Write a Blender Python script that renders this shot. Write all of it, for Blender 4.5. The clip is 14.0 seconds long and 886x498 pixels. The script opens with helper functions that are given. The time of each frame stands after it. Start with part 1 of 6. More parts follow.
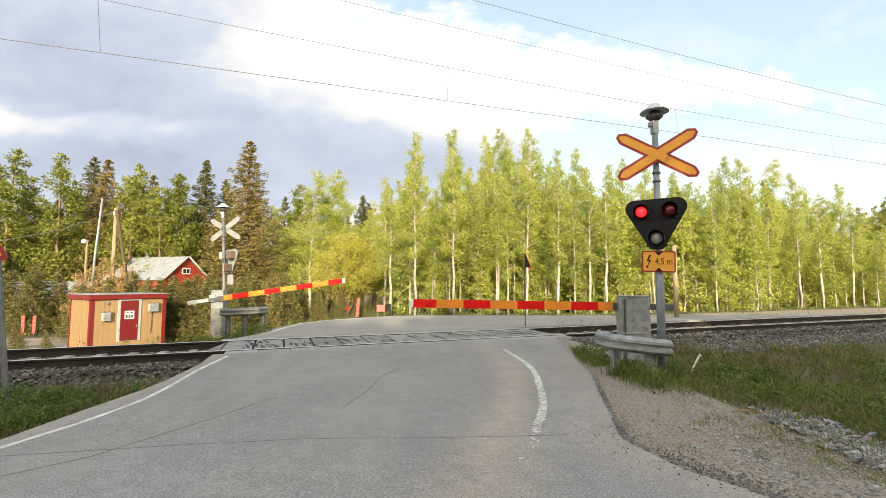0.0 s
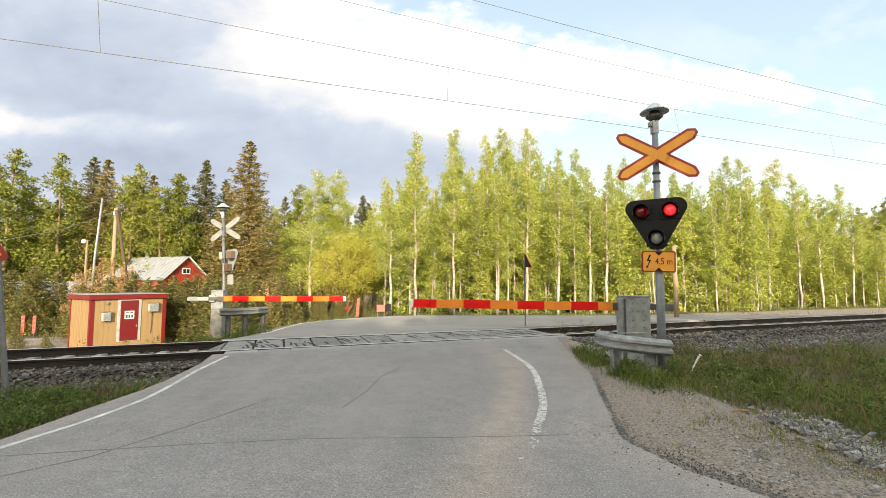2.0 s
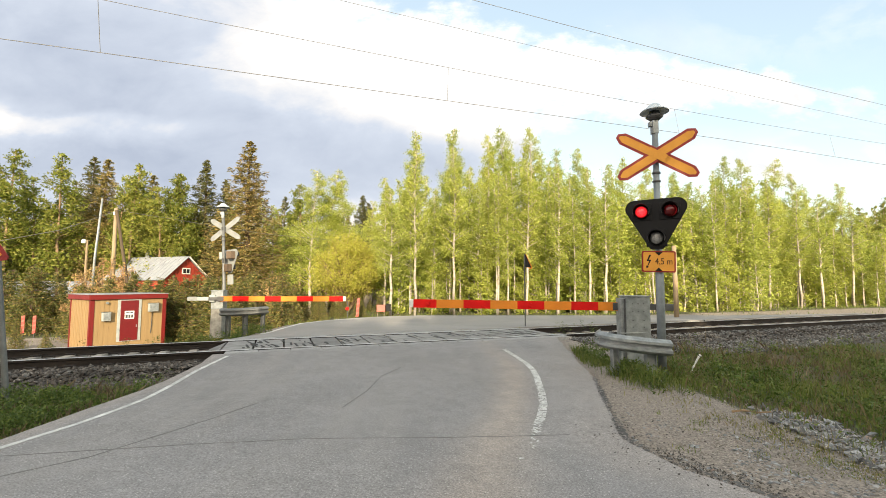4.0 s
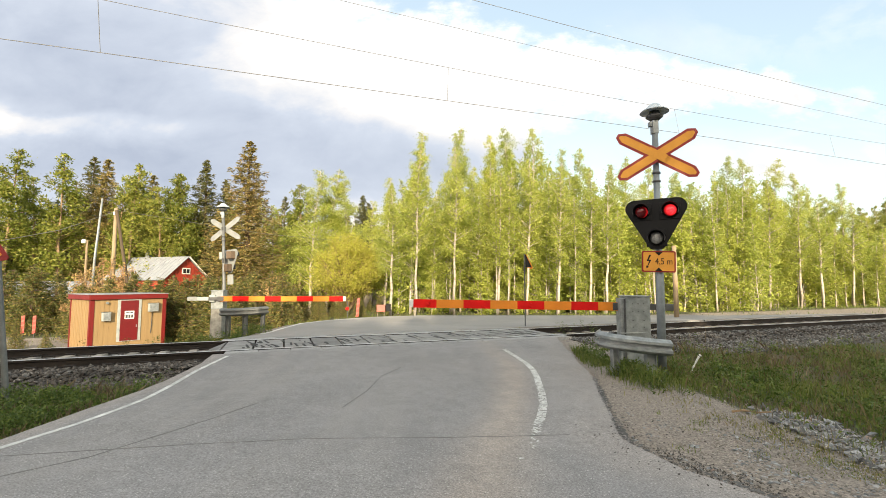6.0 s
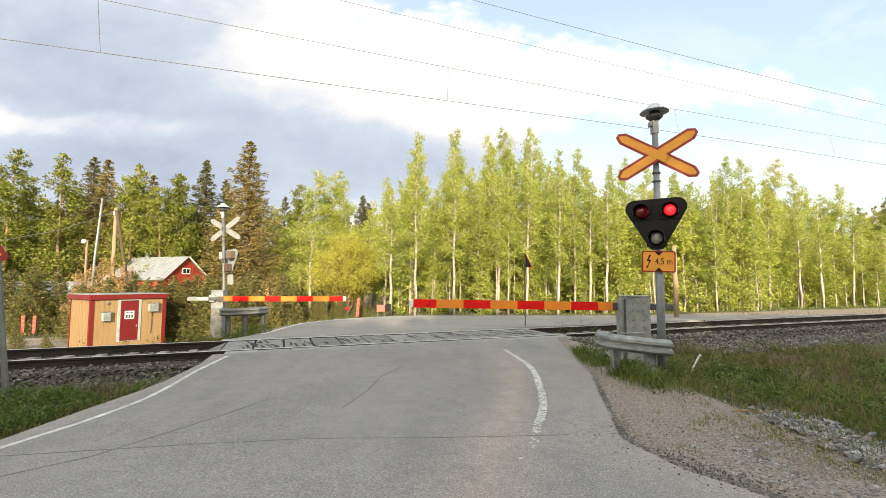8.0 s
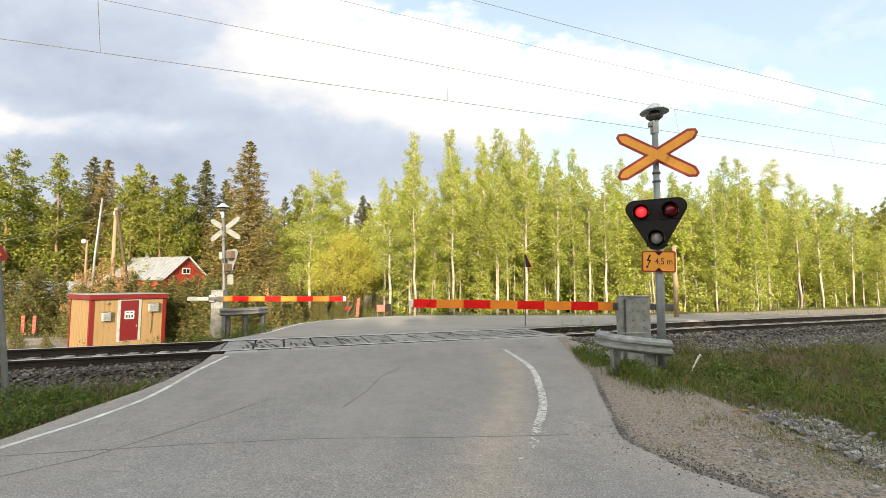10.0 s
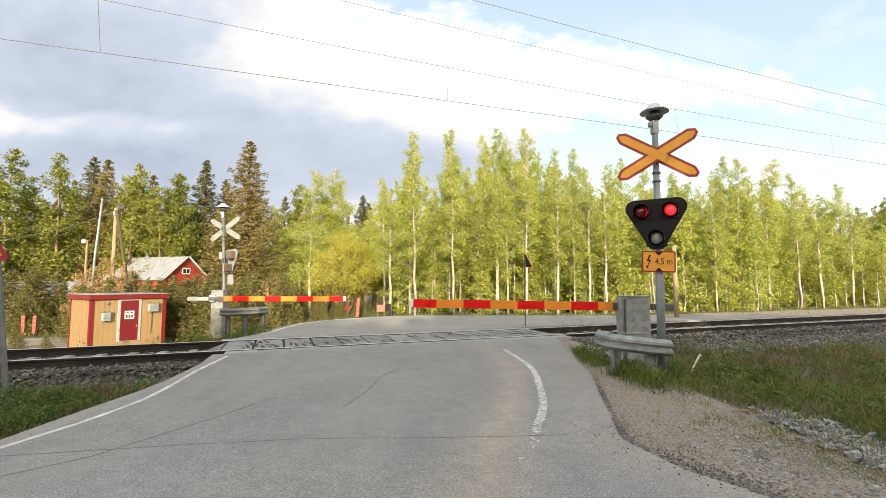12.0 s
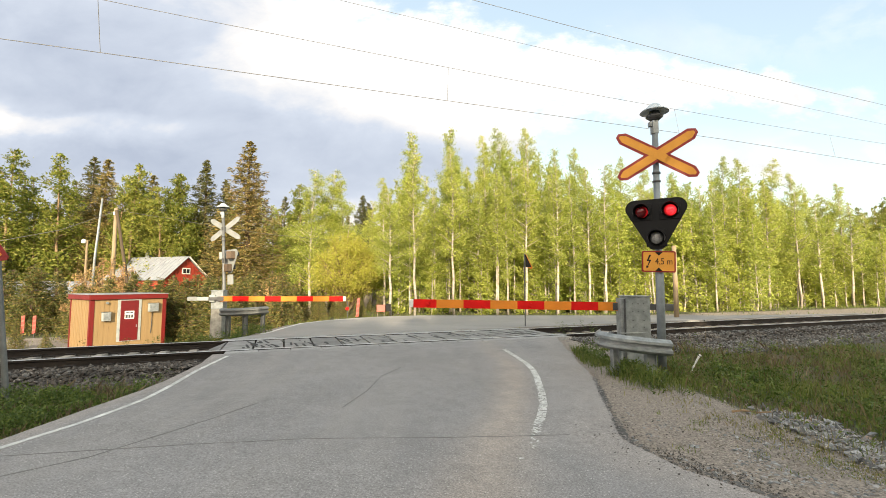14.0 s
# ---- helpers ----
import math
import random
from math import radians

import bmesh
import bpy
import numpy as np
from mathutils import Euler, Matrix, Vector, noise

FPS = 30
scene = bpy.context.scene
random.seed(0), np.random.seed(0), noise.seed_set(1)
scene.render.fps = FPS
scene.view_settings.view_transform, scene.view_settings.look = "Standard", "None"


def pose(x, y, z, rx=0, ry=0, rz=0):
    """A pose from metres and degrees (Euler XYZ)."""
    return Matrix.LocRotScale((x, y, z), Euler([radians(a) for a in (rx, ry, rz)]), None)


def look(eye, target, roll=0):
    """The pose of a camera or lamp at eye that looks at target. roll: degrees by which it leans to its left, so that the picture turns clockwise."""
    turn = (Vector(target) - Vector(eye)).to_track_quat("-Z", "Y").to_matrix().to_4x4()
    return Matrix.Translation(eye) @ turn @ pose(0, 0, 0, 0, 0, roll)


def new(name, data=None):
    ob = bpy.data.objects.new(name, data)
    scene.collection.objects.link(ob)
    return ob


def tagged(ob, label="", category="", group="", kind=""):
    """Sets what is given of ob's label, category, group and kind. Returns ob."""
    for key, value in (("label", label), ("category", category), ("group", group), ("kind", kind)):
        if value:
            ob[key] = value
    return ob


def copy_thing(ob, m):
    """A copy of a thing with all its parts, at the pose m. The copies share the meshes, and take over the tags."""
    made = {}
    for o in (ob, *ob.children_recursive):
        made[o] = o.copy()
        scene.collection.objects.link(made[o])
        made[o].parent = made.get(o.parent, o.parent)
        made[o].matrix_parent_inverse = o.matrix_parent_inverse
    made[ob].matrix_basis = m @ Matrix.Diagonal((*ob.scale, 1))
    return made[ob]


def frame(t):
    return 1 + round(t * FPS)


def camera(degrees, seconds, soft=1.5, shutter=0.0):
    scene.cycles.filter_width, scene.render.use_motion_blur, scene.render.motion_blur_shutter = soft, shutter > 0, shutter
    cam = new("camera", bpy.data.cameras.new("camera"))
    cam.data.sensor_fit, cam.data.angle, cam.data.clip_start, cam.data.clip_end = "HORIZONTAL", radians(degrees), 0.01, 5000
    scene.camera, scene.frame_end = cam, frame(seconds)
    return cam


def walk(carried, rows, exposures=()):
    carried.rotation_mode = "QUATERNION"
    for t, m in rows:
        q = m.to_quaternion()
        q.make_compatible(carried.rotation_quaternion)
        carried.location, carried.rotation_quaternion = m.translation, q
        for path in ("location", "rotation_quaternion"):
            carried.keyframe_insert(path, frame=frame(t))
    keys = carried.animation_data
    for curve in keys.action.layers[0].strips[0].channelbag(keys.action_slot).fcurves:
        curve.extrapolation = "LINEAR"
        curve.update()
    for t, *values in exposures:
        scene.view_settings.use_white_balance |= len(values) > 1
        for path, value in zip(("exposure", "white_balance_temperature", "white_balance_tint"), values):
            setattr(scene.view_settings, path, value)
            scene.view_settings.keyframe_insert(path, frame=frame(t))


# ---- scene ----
cam = camera(90, 14.0, soft=0.62)
EYE = (0.0, 0.0, 1.33)
CAM_POSE = look(EYE, (0.0, 100.0, 1.33 + 100.0 * 59 / 784))
walk(cam, [(0.0, CAM_POSE), (14.0, CAM_POSE)], exposures=[(0.0, 0.66), (14.0, 0.66)])

# ---- world and sun ----
SUN_EL, SUN_DIR = radians(18), Vector((0.06, -1.0, 0)).normalized()


def N(tree, kind, inputs=None, **props):
    """A node with its properties and inputs set; an input may be a value or a socket."""
    n = tree.nodes.new(kind)
    for k, v in props.items():
        setattr(n, k, v)
    for k, v in (inputs or {}).items():
        if isinstance(v, bpy.types.NodeSocket):
            tree.links.new(v, n.inputs[k])
        else:
            n.inputs[k].default_value = v
    return n


def ramp(tree, fac, stops):
    n = tree.nodes.new("ShaderNodeValToRGB")
    els = n.color_ramp.elements
    while len(els) < len(stops):
        els.new(0.5)
    for e, (p, c) in zip(els, stops):
        e.position = p
        e.color = (*c, 1) if isinstance(c, tuple) else (c, c, c, 1)
    tree.links.new(fac, n.inputs["Fac"])
    return n.outputs["Color"]


def math_node(tree, op, a, b=0.0):
    n = tree.nodes.new("ShaderNodeMath")
    n.operation = op
    for i, v in enumerate((a, b)):
        if isinstance(v, bpy.types.NodeSocket):
            tree.links.new(v, n.inputs[i])
        else:
            n.inputs[i].default_value = v
    return n.outputs[0]


def mix(tree, fac, a, b, mode="MIX"):
    n = tree.nodes.new("ShaderNodeMix")
    n.data_type, n.blend_type = "RGBA", mode
    for i, v in ((0, fac), (6, a), (7, b)):
        if isinstance(v, bpy.types.NodeSocket):
            tree.links.new(v, n.inputs[i])
        else:
            n.inputs[i].default_value = (*v, 1) if isinstance(v, tuple) else v
    return n.outputs[2]


def make_world():
    w = bpy.data.worlds.new("sky")
    scene.world = w
    w.use_nodes = True
    t = w.node_tree
    t.nodes.clear()
    sky = N(t, "ShaderNodeTexSky", sky_type="NISHITA", sun_disc=False, sun_elevation=SUN_EL,
            sun_rotation=math.atan2(SUN_DIR.x, SUN_DIR.y), air_density=1.0, dust_density=1.2)
    blue = mix(t, 1.0, sky.outputs[0], (0.25, 0.235, 0.198), "MULTIPLY")
    blue = mix(t, 0.50, blue, (0.53, 0.60, 0.64))
    co = N(t, "ShaderNodeTexCoord").outputs["Generated"]
    xyz = N(t, "ShaderNodeSeparateXYZ", {0: co})
    den = math_node(t, "MAXIMUM", math_node(t, "ABSOLUTE", xyz.outputs[1]), 0.35)
    gx = math_node(t, "DIVIDE", xyz.outputs[0], den)
    gz = math_node(t, "DIVIDE", math_node(t, "MAXIMUM", xyz.outputs[2], 0.0), den)
    flat = N(t, "ShaderNodeCombineXYZ", {0: gx, 1: math_node(t, "MULTIPLY", gz, 1.7), 2: 0.0}).outputs[0]
    roll = N(t, "ShaderNodeTexNoise", {"Vector": flat, "Scale": 2.6, "Detail": 7.0, "Roughness": 0.55}).outputs["Color"]
    off = N(t, "ShaderNodeVectorMath", {0: roll, 1: (0.5, 0.5, 0.5)}, operation="SUBTRACT").outputs[0]
    off = N(t, "ShaderNodeVectorMath", {0: off, 1: (0.42, 0.22, 0.0)}, operation="MULTIPLY").outputs[0]
    base = N(t, "ShaderNodeCombineXYZ", {0: gx, 1: gz, 2: 0.0}).outputs[0]
    here = N(t, "ShaderNodeVectorMath", {0: base, 1: off}, operation="ADD").outputs[0]

    def bank(x, z, rx, rz, soft=0.2):
        """One bank of cloud about a bearing and a rise: 1 inside, 0 outside."""
        d = N(t, "ShaderNodeVectorMath", {0: here, 1: (x, z, 0)}, operation="SUBTRACT").outputs[0]
        d = N(t, "ShaderNodeVectorMath", {0: d, 1: (1 / rx, 1 / rz, 0)}, operation="MULTIPLY").outputs[0]
        d = N(t, "ShaderNodeVectorMath", {0: d}, operation="LENGTH").outputs["Value"]
        return N(t, "ShaderNodeMapRange", {"Value": d, "From Min": 1.3, "From Max": soft}, interpolation_type="SMOOTHSTEP").outputs[0]

    def total(terms):
        out = terms[0]
        for v in terms[1:]:
            out = math_node(t, "ADD", out, v)
        return out

    def times(a, k):
        return math_node(t, "MULTIPLY", a, k)

    puff = N(t, "ShaderNodeTexNoise", {"Vector": flat, "Scale": 7.0, "Detail": 8.0, "Roughness": 0.62}).outputs["Fac"]
    curl = N(t, "ShaderNodeTexNoise", {"Vector": flat, "Scale": 3.2, "Detail": 8.0, "Roughness": 0.58, "Distortion": 0.4}).outputs["Fac"]
    hx = N(t, "ShaderNodeSeparateXYZ", {0: here})
    # the great cloud bank ends in a billowed rim that slopes down to the right
    rim = total([times(gx, -0.20), times(gz, -1.0), times(puff, 0.26), 0.505])
    cape = total([times(hx.outputs[0], -0.40), times(puff, 0.40), times(curl, 0.30), 0.02])
    foot = math_node(t, "MAXIMUM", total([gz, times(puff, 0.30), -0.545]), total([times(gx, -0.5), times(curl, 0.45), -0.07]))
    edge = math_node(t, "MINIMUM", math_node(t, "MINIMUM", rim, cape), foot)
    mask = N(t, "ShaderNodeMapRange", {"Value": edge, "From Min": -0.02, "From Max": 0.055}, interpolation_type="SMOOTHSTEP").outputs[0]
    wisps = times(math_node(t, "MAXIMUM", bank(0.80, 0.27, 0.6, 0.10, 0.1), times(bank(0.9, 0.60, 0.5, 0.10, 0.1), 0.45)), ramp(t, curl, [(0.42, 0.0), (0.60, 0.95)]))
    low = N(t, "ShaderNodeMapRange", {"Value": gz, "From Min": 0.40, "From Max": 0.08, "To Max": 0.34}, interpolation_type="SMOOTHSTEP").outputs[0]
    mask = math_node(t, "MAXIMUM", mask, math_node(t, "MAXIMUM", wisps, low))
    gloom = total([0.05, times(bank(-0.92, 0.58, 0.52, 0.20), 0.62), times(bank(-0.60, 0.42, 0.50, 0.10), 0.36), times(bank(-0.40, 0.27, 0.85, 0.15), 0.62), times(bank(-1.25, 0.22, 0.6, 0.14), 0.30),
                   times(bank(-0.86, 0.345, 0.42, 0.04), -0.30), times(bank(0.06, 0.50, 0.56, 0.20), -0.38), times(math_node(t, "SUBTRACT", curl, 0.5), 0.95), times(math_node(t, "SUBTRACT", puff, 0.5), 0.30)])
    body = ramp(t, gloom, [(0.0, (0.80, 0.785, 0.765)), (0.16, (0.635, 0.625, 0.62)), (0.42, (0.445, 0.485, 0.555)), (0.85, (0.325, 0.365, 0.445))])
    lit = mix(t, mask, blue, body)
    # clouds brighten towards the sun
    dot = N(t, "ShaderNodeVectorMath", {0: co, 1: (SUN_DIR.x, SUN_DIR.y, 0.25)}, operation="DOT_PRODUCT").outputs["Value"]
    near_sun = ramp(t, math_node(t, "ADD", math_node(t, "MULTIPLY", dot, 0.5), 0.5), [(0.30, (1.0, 1.0, 1.0)), (0.60, (1.6, 1.46, 1.28)), (1.0, (3.3, 2.75, 2.1))])
    lit = mix(t, 1.0, lit, near_sun, "MULTIPLY")
    bg = N(t, "ShaderNodeBackground", {"Color": lit, "Strength": 1.0})
    out = t.nodes.new("ShaderNodeOutputWorld")
    t.links.new(bg.outputs[0], out.inputs[0])


make_world()
sun = new("sun", bpy.data.lights.new("sun", "SUN"))
sun.data.energy, sun.data.angle, sun.data.color = 6.2, radians(0.6), (1.0, 0.83, 0.58)
sun.matrix_world = look(SUN_DIR * 100 * math.cos(SUN_EL) + Vector((0, 0, 100 * math.sin(SUN_EL))), (0, 0, 0))


# ---- materials ----
def mat(name, c1, c2=None, rough=0.7, scale=2.0, fine=40.0, bump=0.15, metal=0.0, rnd=0.0, grain=0.25, world=False, stretch=(1, 1, 1), spec=0.4):
    """Two scales of noise over a base colour, with fine relief."""
    m = bpy.data.materials.new(name)
    m.use_nodes = True
    t = m.node_tree
    b = t.nodes["Principled BSDF"]
    co = N(t, "ShaderNodeNewGeometry").outputs["Position"] if world else N(t, "ShaderNodeTexCoord").outputs["Object"]
    co = N(t, "ShaderNodeMapping", {0: co, "Scale": stretch}).outputs[0]
    n1 = N(t, "ShaderNodeTexNoise", {"Vector": co, "Scale": scale, "Detail": 5.0, "Roughness": 0.6}).outputs["Fac"]
    n2 = N(t, "ShaderNodeTexNoise", {"Vector": co, "Scale": fine, "Detail": 3.0, "Roughness": 0.7}).outputs["Fac"]
    col = mix(t, ramp(t, n1, [(0.3, 0.0), (0.7, 1.0)]), c1, c2 or tuple(v * 0.7 for v in c1))
    col = mix(t, grain, col, mix(t, n2, (0.15, 0.15, 0.15), (1.85, 1.85, 1.85)), "MULTIPLY") if grain else col
    if rnd:
        r = N(t, "ShaderNodeObjectInfo").outputs["Random"]
        col = mix(t, 1.0, col, mix(t, r, (1 - rnd,) * 3, (1 + rnd,) * 3), "MULTIPLY")
    t.links.new(col, b.inputs["Base Color"])
    rr = math_node(t, "ADD", rough - 0.1, math_node(t, "MULTIPLY", n1, 0.2))
    t.links.new(rr, b.inputs["Roughness"])
    b.inputs["Metallic"].default_value = metal
    b.inputs["Specular IOR Level"].default_value = spec
    if bump:
        bp = N(t, "ShaderNodeBump", {"Height": n2, "Strength": bump, "Distance": 0.02})
        t.links.new(bp.outputs[0], b.inputs["Normal"])
    return m


def leaf_mat(name, c1, c2, c3, through_light=0.35, rough=0.5):
    """Foliage: each leaf clump takes its own tint; some light passes through."""
    m = bpy.data.materials.new(name)
    m.use_nodes = True
    t = m.node_tree
    b = t.nodes["Principled BSDF"]
    isl = N(t, "ShaderNodeNewGeometry").outputs["Random Per Island"]
    col = ramp(t, isl, [(0.0, c1), (0.5, c2), (1.0, c3)])
    r = N(t, "ShaderNodeObjectInfo").outputs["Random"]
    col = mix(t, 1.0, col, mix(t, r, (0.82, 0.85, 0.8), (1.18, 1.12, 1.1)), "MULTIPLY")
    t.links.new(col, b.inputs["Base Color"])
    b.inputs["Roughness"].default_value = rough
    b.inputs["Specular IOR Level"].default_value = 0.25
    tr = N(t, "ShaderNodeBsdfTranslucent", {"Color": col})
    mx = N(t, "ShaderNodeMixShader", {0: through_light, 1: b.outputs[0], 2: tr.outputs[0]})
    t.links.new(mx.outputs[0], t.nodes["Material Output"].inputs[0])
    return m


def glow(name, color, strength):
    m = bpy.data.materials.new(name)
    m.use_nodes = True
    b = m.node_tree.nodes["Principled BSDF"]
    b.inputs["Base Color"].default_value = (*color, 1)
    b.inputs["Emission Color"].default_value = (*color, 1)
    b.inputs["Emission Strength"].default_value = strength
    b.inputs["Roughness"].default_value = 0.2
    return m


def asphalt_material():
    """Worn asphalt: fine pale aggregate, dark bitumen between, and a dusty wheel track."""
    m = bpy.data.materials.new("asphalt")
    m.use_nodes = True
    t = m.node_tree
    b = t.nodes["Principled BSDF"]
    co = N(t, "ShaderNodeNewGeometry").outputs["Position"]
    big = N(t, "ShaderNodeTexNoise", {"Vector": co, "Scale": 0.45, "Detail": 3.0}).outputs["Fac"]
    lane = N(t, "ShaderNodeTexNoise", {"Vector": N(t, "ShaderNodeMapping", {0: co, "Scale": (1.5, 0.14, 1)}).outputs[0], "Scale": 1.0, "Detail": 3.0}).outputs["Fac"]
    mid = N(t, "ShaderNodeTexNoise", {"Vector": co, "Scale": 5.0, "Detail": 6.0, "Roughness": 0.65}).outputs["Fac"]
    grain = N(t, "ShaderNodeTexNoise", {"Vector": co, "Scale": 62.0, "Detail": 4.0, "Roughness": 0.85}).outputs["Fac"]
    chips = N(t, "ShaderNodeTexVoronoi", {"Vector": co, "Scale": 58.0, "Randomness": 1.0})
    pick = N(t, "ShaderNodeSeparateColor", {0: chips.outputs["Color"]})
    col = mix(t, ramp(t, big, [(0.35, 0.0), (0.65, 1.0)]), (0.236, 0.227, 0.230), (0.196, 0.189, 0.192))
    col = mix(t, ramp(t, lane, [(0.48, 0.0), (0.70, 0.7)]), col, (0.25, 0.237, 0.232))
    dust = math_node(t, "MULTIPLY", N(t, "ShaderNodeAttribute", attribute_name="dust").outputs["Fac"], ramp(t, mid, [(0.25, 0.55), (0.65, 1.0)]))
    col = mix(t, math_node(t, "MULTIPLY", dust, 0.85), col, (0.325, 0.278, 0.245))
    col = mix(t, 1.0, col, ramp(t, mid, [(0.3, 0.90), (0.7, 1.10)]), "MULTIPLY")
    col = mix(t, 1.0, col, ramp(t, grain, [(0.32, 0.52), (0.5, 1.0), (0.70, 1.55)]), "MULTIPLY")
    spot = ramp(t, chips.outputs["Distance"], [(0.20, 1.0), (0.36, 0.0)])
    pale = math_node(t, "MULTIPLY", spot, ramp(t, pick.outputs[0], [(0.70, 0.0), (0.74, 1.0)]))
    col = mix(t, math_node(t, "MULTIPLY", pale, 0.6), col, (0.56, 0.54, 0.52))
    pit = math_node(t, "MULTIPLY", spot, ramp(t, pick.outputs[1], [(0.76, 0.0), (0.80, 1.0)]))
    col = mix(t, math_node(t, "MULTIPLY", pit, 0.55), col, (0.075, 0.072, 0.071))
    t.links.new(col, b.inputs["Base Color"])
    b.inputs["Roughness"].default_value = 0.85
    b.inputs["Specular IOR Level"].default_value = 0.3
    bp = N(t, "ShaderNodeBump", {"Height": grain, "Strength": 0.35, "Distance": 0.008})
    t.links.new(bp.outputs[0], b.inputs["Normal"])
    return m


ASPHALT = asphalt_material()
ASPHALT_FAR = mat("asphalt_far", (0.285, 0.272, 0.262), (0.22, 0.212, 0.206), 0.85, 0.4, 60, 0.25, grain=0.4, world=True)
GALV = mat("galvanised", (0.34, 0.365, 0.375), (0.17, 0.187, 0.195), 0.5, 7, 60, 0.05, 0.35, grain=0.2)
MAST = mat("mast_steel", (0.22, 0.25, 0.275), (0.15, 0.172, 0.19), 0.5, 6, 60, 0.05, 0.3, grain=0.2)
# darker grey steel for the far mast, far guard rail and sign pole
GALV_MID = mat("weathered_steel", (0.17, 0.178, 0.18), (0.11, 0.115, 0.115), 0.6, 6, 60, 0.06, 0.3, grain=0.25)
GALV_DARK = mat("galvanised_dark", (0.10, 0.105, 0.11), (0.06, 0.06, 0.065), 0.55, 6, 60, 0.08, 0.3, grain=0.25)
BLACK = mat("black_paint", (0.010, 0.010, 0.011), (0.014, 0.014, 0.015), 0.6, 5, 60, 0.04, grain=0.2, spec=0.15)
RED = mat("signal_red", (0.56, 0.009, 0.008), (0.46, 0.009, 0.008), 0.7, 4, 60, 0.03, grain=0.12, spec=0.12)
ORANGE = mat("signal_orange", (0.62, 0.20, 0.013), (0.54, 0.17, 0.011), 0.6, 4, 60, 0.03, grain=0.1)
AMBER = mat("sign_amber", (0.64, 0.295, 0.04), (0.57, 0.255, 0.036), 0.7, 5, 50, 0.03, grain=0.12)
SIGN_RED = mat("sign_border_red", (0.25, 0.014, 0.014), (0.19, 0.012, 0.012), 0.5, 8, 60, 0.03, grain=0.15)
WHITE = mat("white_paint", (0.72, 0.72, 0.70), (0.55, 0.55, 0.54), 0.5, 4, 50, 0.05, grain=0.15)
SIGN_BACK = mat("sign_back", (0.26, 0.275, 0.27), (0.19, 0.20, 0.20), 0.5, 5, 50, 0.05, grain=0.15)
CONCRETE = mat("concrete", (0.30, 0.295, 0.275), (0.13, 0.125, 0.115), 0.85, 5, 60, 0.3, grain=0.35)
RUST = mat("rail_side", (0.024, 0.018, 0.015), (0.014, 0.011, 0.010), 0.8, 3, 50, 0.2, 0.2, grain=0.4)
RAILTOP = mat("rail_head", (0.62, 0.62, 0.64), (0.50, 0.50, 0.52), 0.5, 4, 60, 0.02, 0.3, grain=0.1)
SLEEPER = mat("sleeper", (0.33, 0.30, 0.26), (0.21, 0.19, 0.165), 0.9, 5, 50, 0.3, rnd=0.2, grain=0.35)


def stone_material(name, stops):
    """Broken stone: every piece has its own tint."""
    m = bpy.data.materials.new(name)
    m.use_nodes = True
    t = m.node_tree
    b = t.nodes["Principled BSDF"]
    col = ramp(t, N(t, "ShaderNodeNewGeometry").outputs["Random Per Island"], stops)
    n = N(t, "ShaderNodeTexNoise", {"Vector": N(t, "ShaderNodeNewGeometry").outputs["Position"], "Scale": 40.0, "Detail": 3.0}).outputs["Fac"]
    t.links.new(mix(t, 1.0, col, ramp(t, n, [(0.3, 0.7), (0.7, 1.3)]), "MULTIPLY"), b.inputs["Base Color"])
    b.inputs["Roughness"].default_value = 0.9
    return m


STONE = stone_material("ballast_stone", [(0.0, (0.035, 0.03, 0.027)), (0.4, (0.065, 0.056, 0.050)), (0.8, (0.105, 0.094, 0.086)), (1.0, (0.19, 0.175, 0.16))])
STONE_PALE = stone_material("pale_stone", [(0.0, (0.10, 0.103, 0.106)), (0.5, (0.20, 0.205, 0.21)), (0.93, (0.32, 0.325, 0.33)), (1.0, (0.27, 0.19, 0.15))])
STONE_MID = stone_material("shoulder_stone", [(0.0, (0.06, 0.058, 0.056)), (0.5, (0.12, 0.117, 0.114)), (1.0, (0.22, 0.216, 0.21))])
GRIT = stone_material("shoulder_grit", [(0.0, (0.10, 0.088, 0.076)), (0.5, (0.20, 0.175, 0.15)), (1.0, (0.33, 0.30, 0.27))])
PANEL = mat("crossing_panel", (0.26, 0.256, 0.252), (0.15, 0.147, 0.145), 0.85, 3, 50, 0.3, rnd=0.22, grain=0.45)
PANEL_STUD = mat("studded_panel", (0.34, 0.335, 0.33), (0.20, 0.197, 0.194), 0.85, 4, 26, 0.6, rnd=0.12, grain=0.8)
RUBBER = mat("dark_rubber", (0.035, 0.035, 0.036), (0.02, 0.02, 0.02), 0.8, 5, 50, 0.2)
SHED_YELLOW = mat("shed_yellow", (0.29, 0.195, 0.092), (0.25, 0.167, 0.077), 0.6, 2, 40, 0.08, grain=0.12, stretch=(4, 4, 0.6))
SHED_RED = mat("shed_red", (0.155, 0.009, 0.008), (0.125, 0.008, 0.007), 0.5, 3, 40, 0.05, grain=0.1)
DOOR_RED = mat("door_red", (0.14, 0.008, 0.010), (0.115, 0.007, 0.008), 0.45, 3, 40, 0.04, grain=0.1)
HOUSE_RED = mat("house_red", (0.34, 0.045, 0.024), (0.27, 0.036, 0.02), 0.8, 2, 30, 0.1, rnd=0.12, grain=0.2, stretch=(3, 3, 0.5))
ROOF_TIN = mat("roof_tin", (0.30, 0.32, 0.35), (0.22, 0.235, 0.265), 0.45, 1.2, 20, 0.05, 0.1, grain=0.2)
BRACE_WOOD = mat("tarred_wood", (0.085, 0.062, 0.038), (0.055, 0.04, 0.025), 0.85, 3, 40, 0.2, grain=0.3, stretch=(4, 4, 0.4))
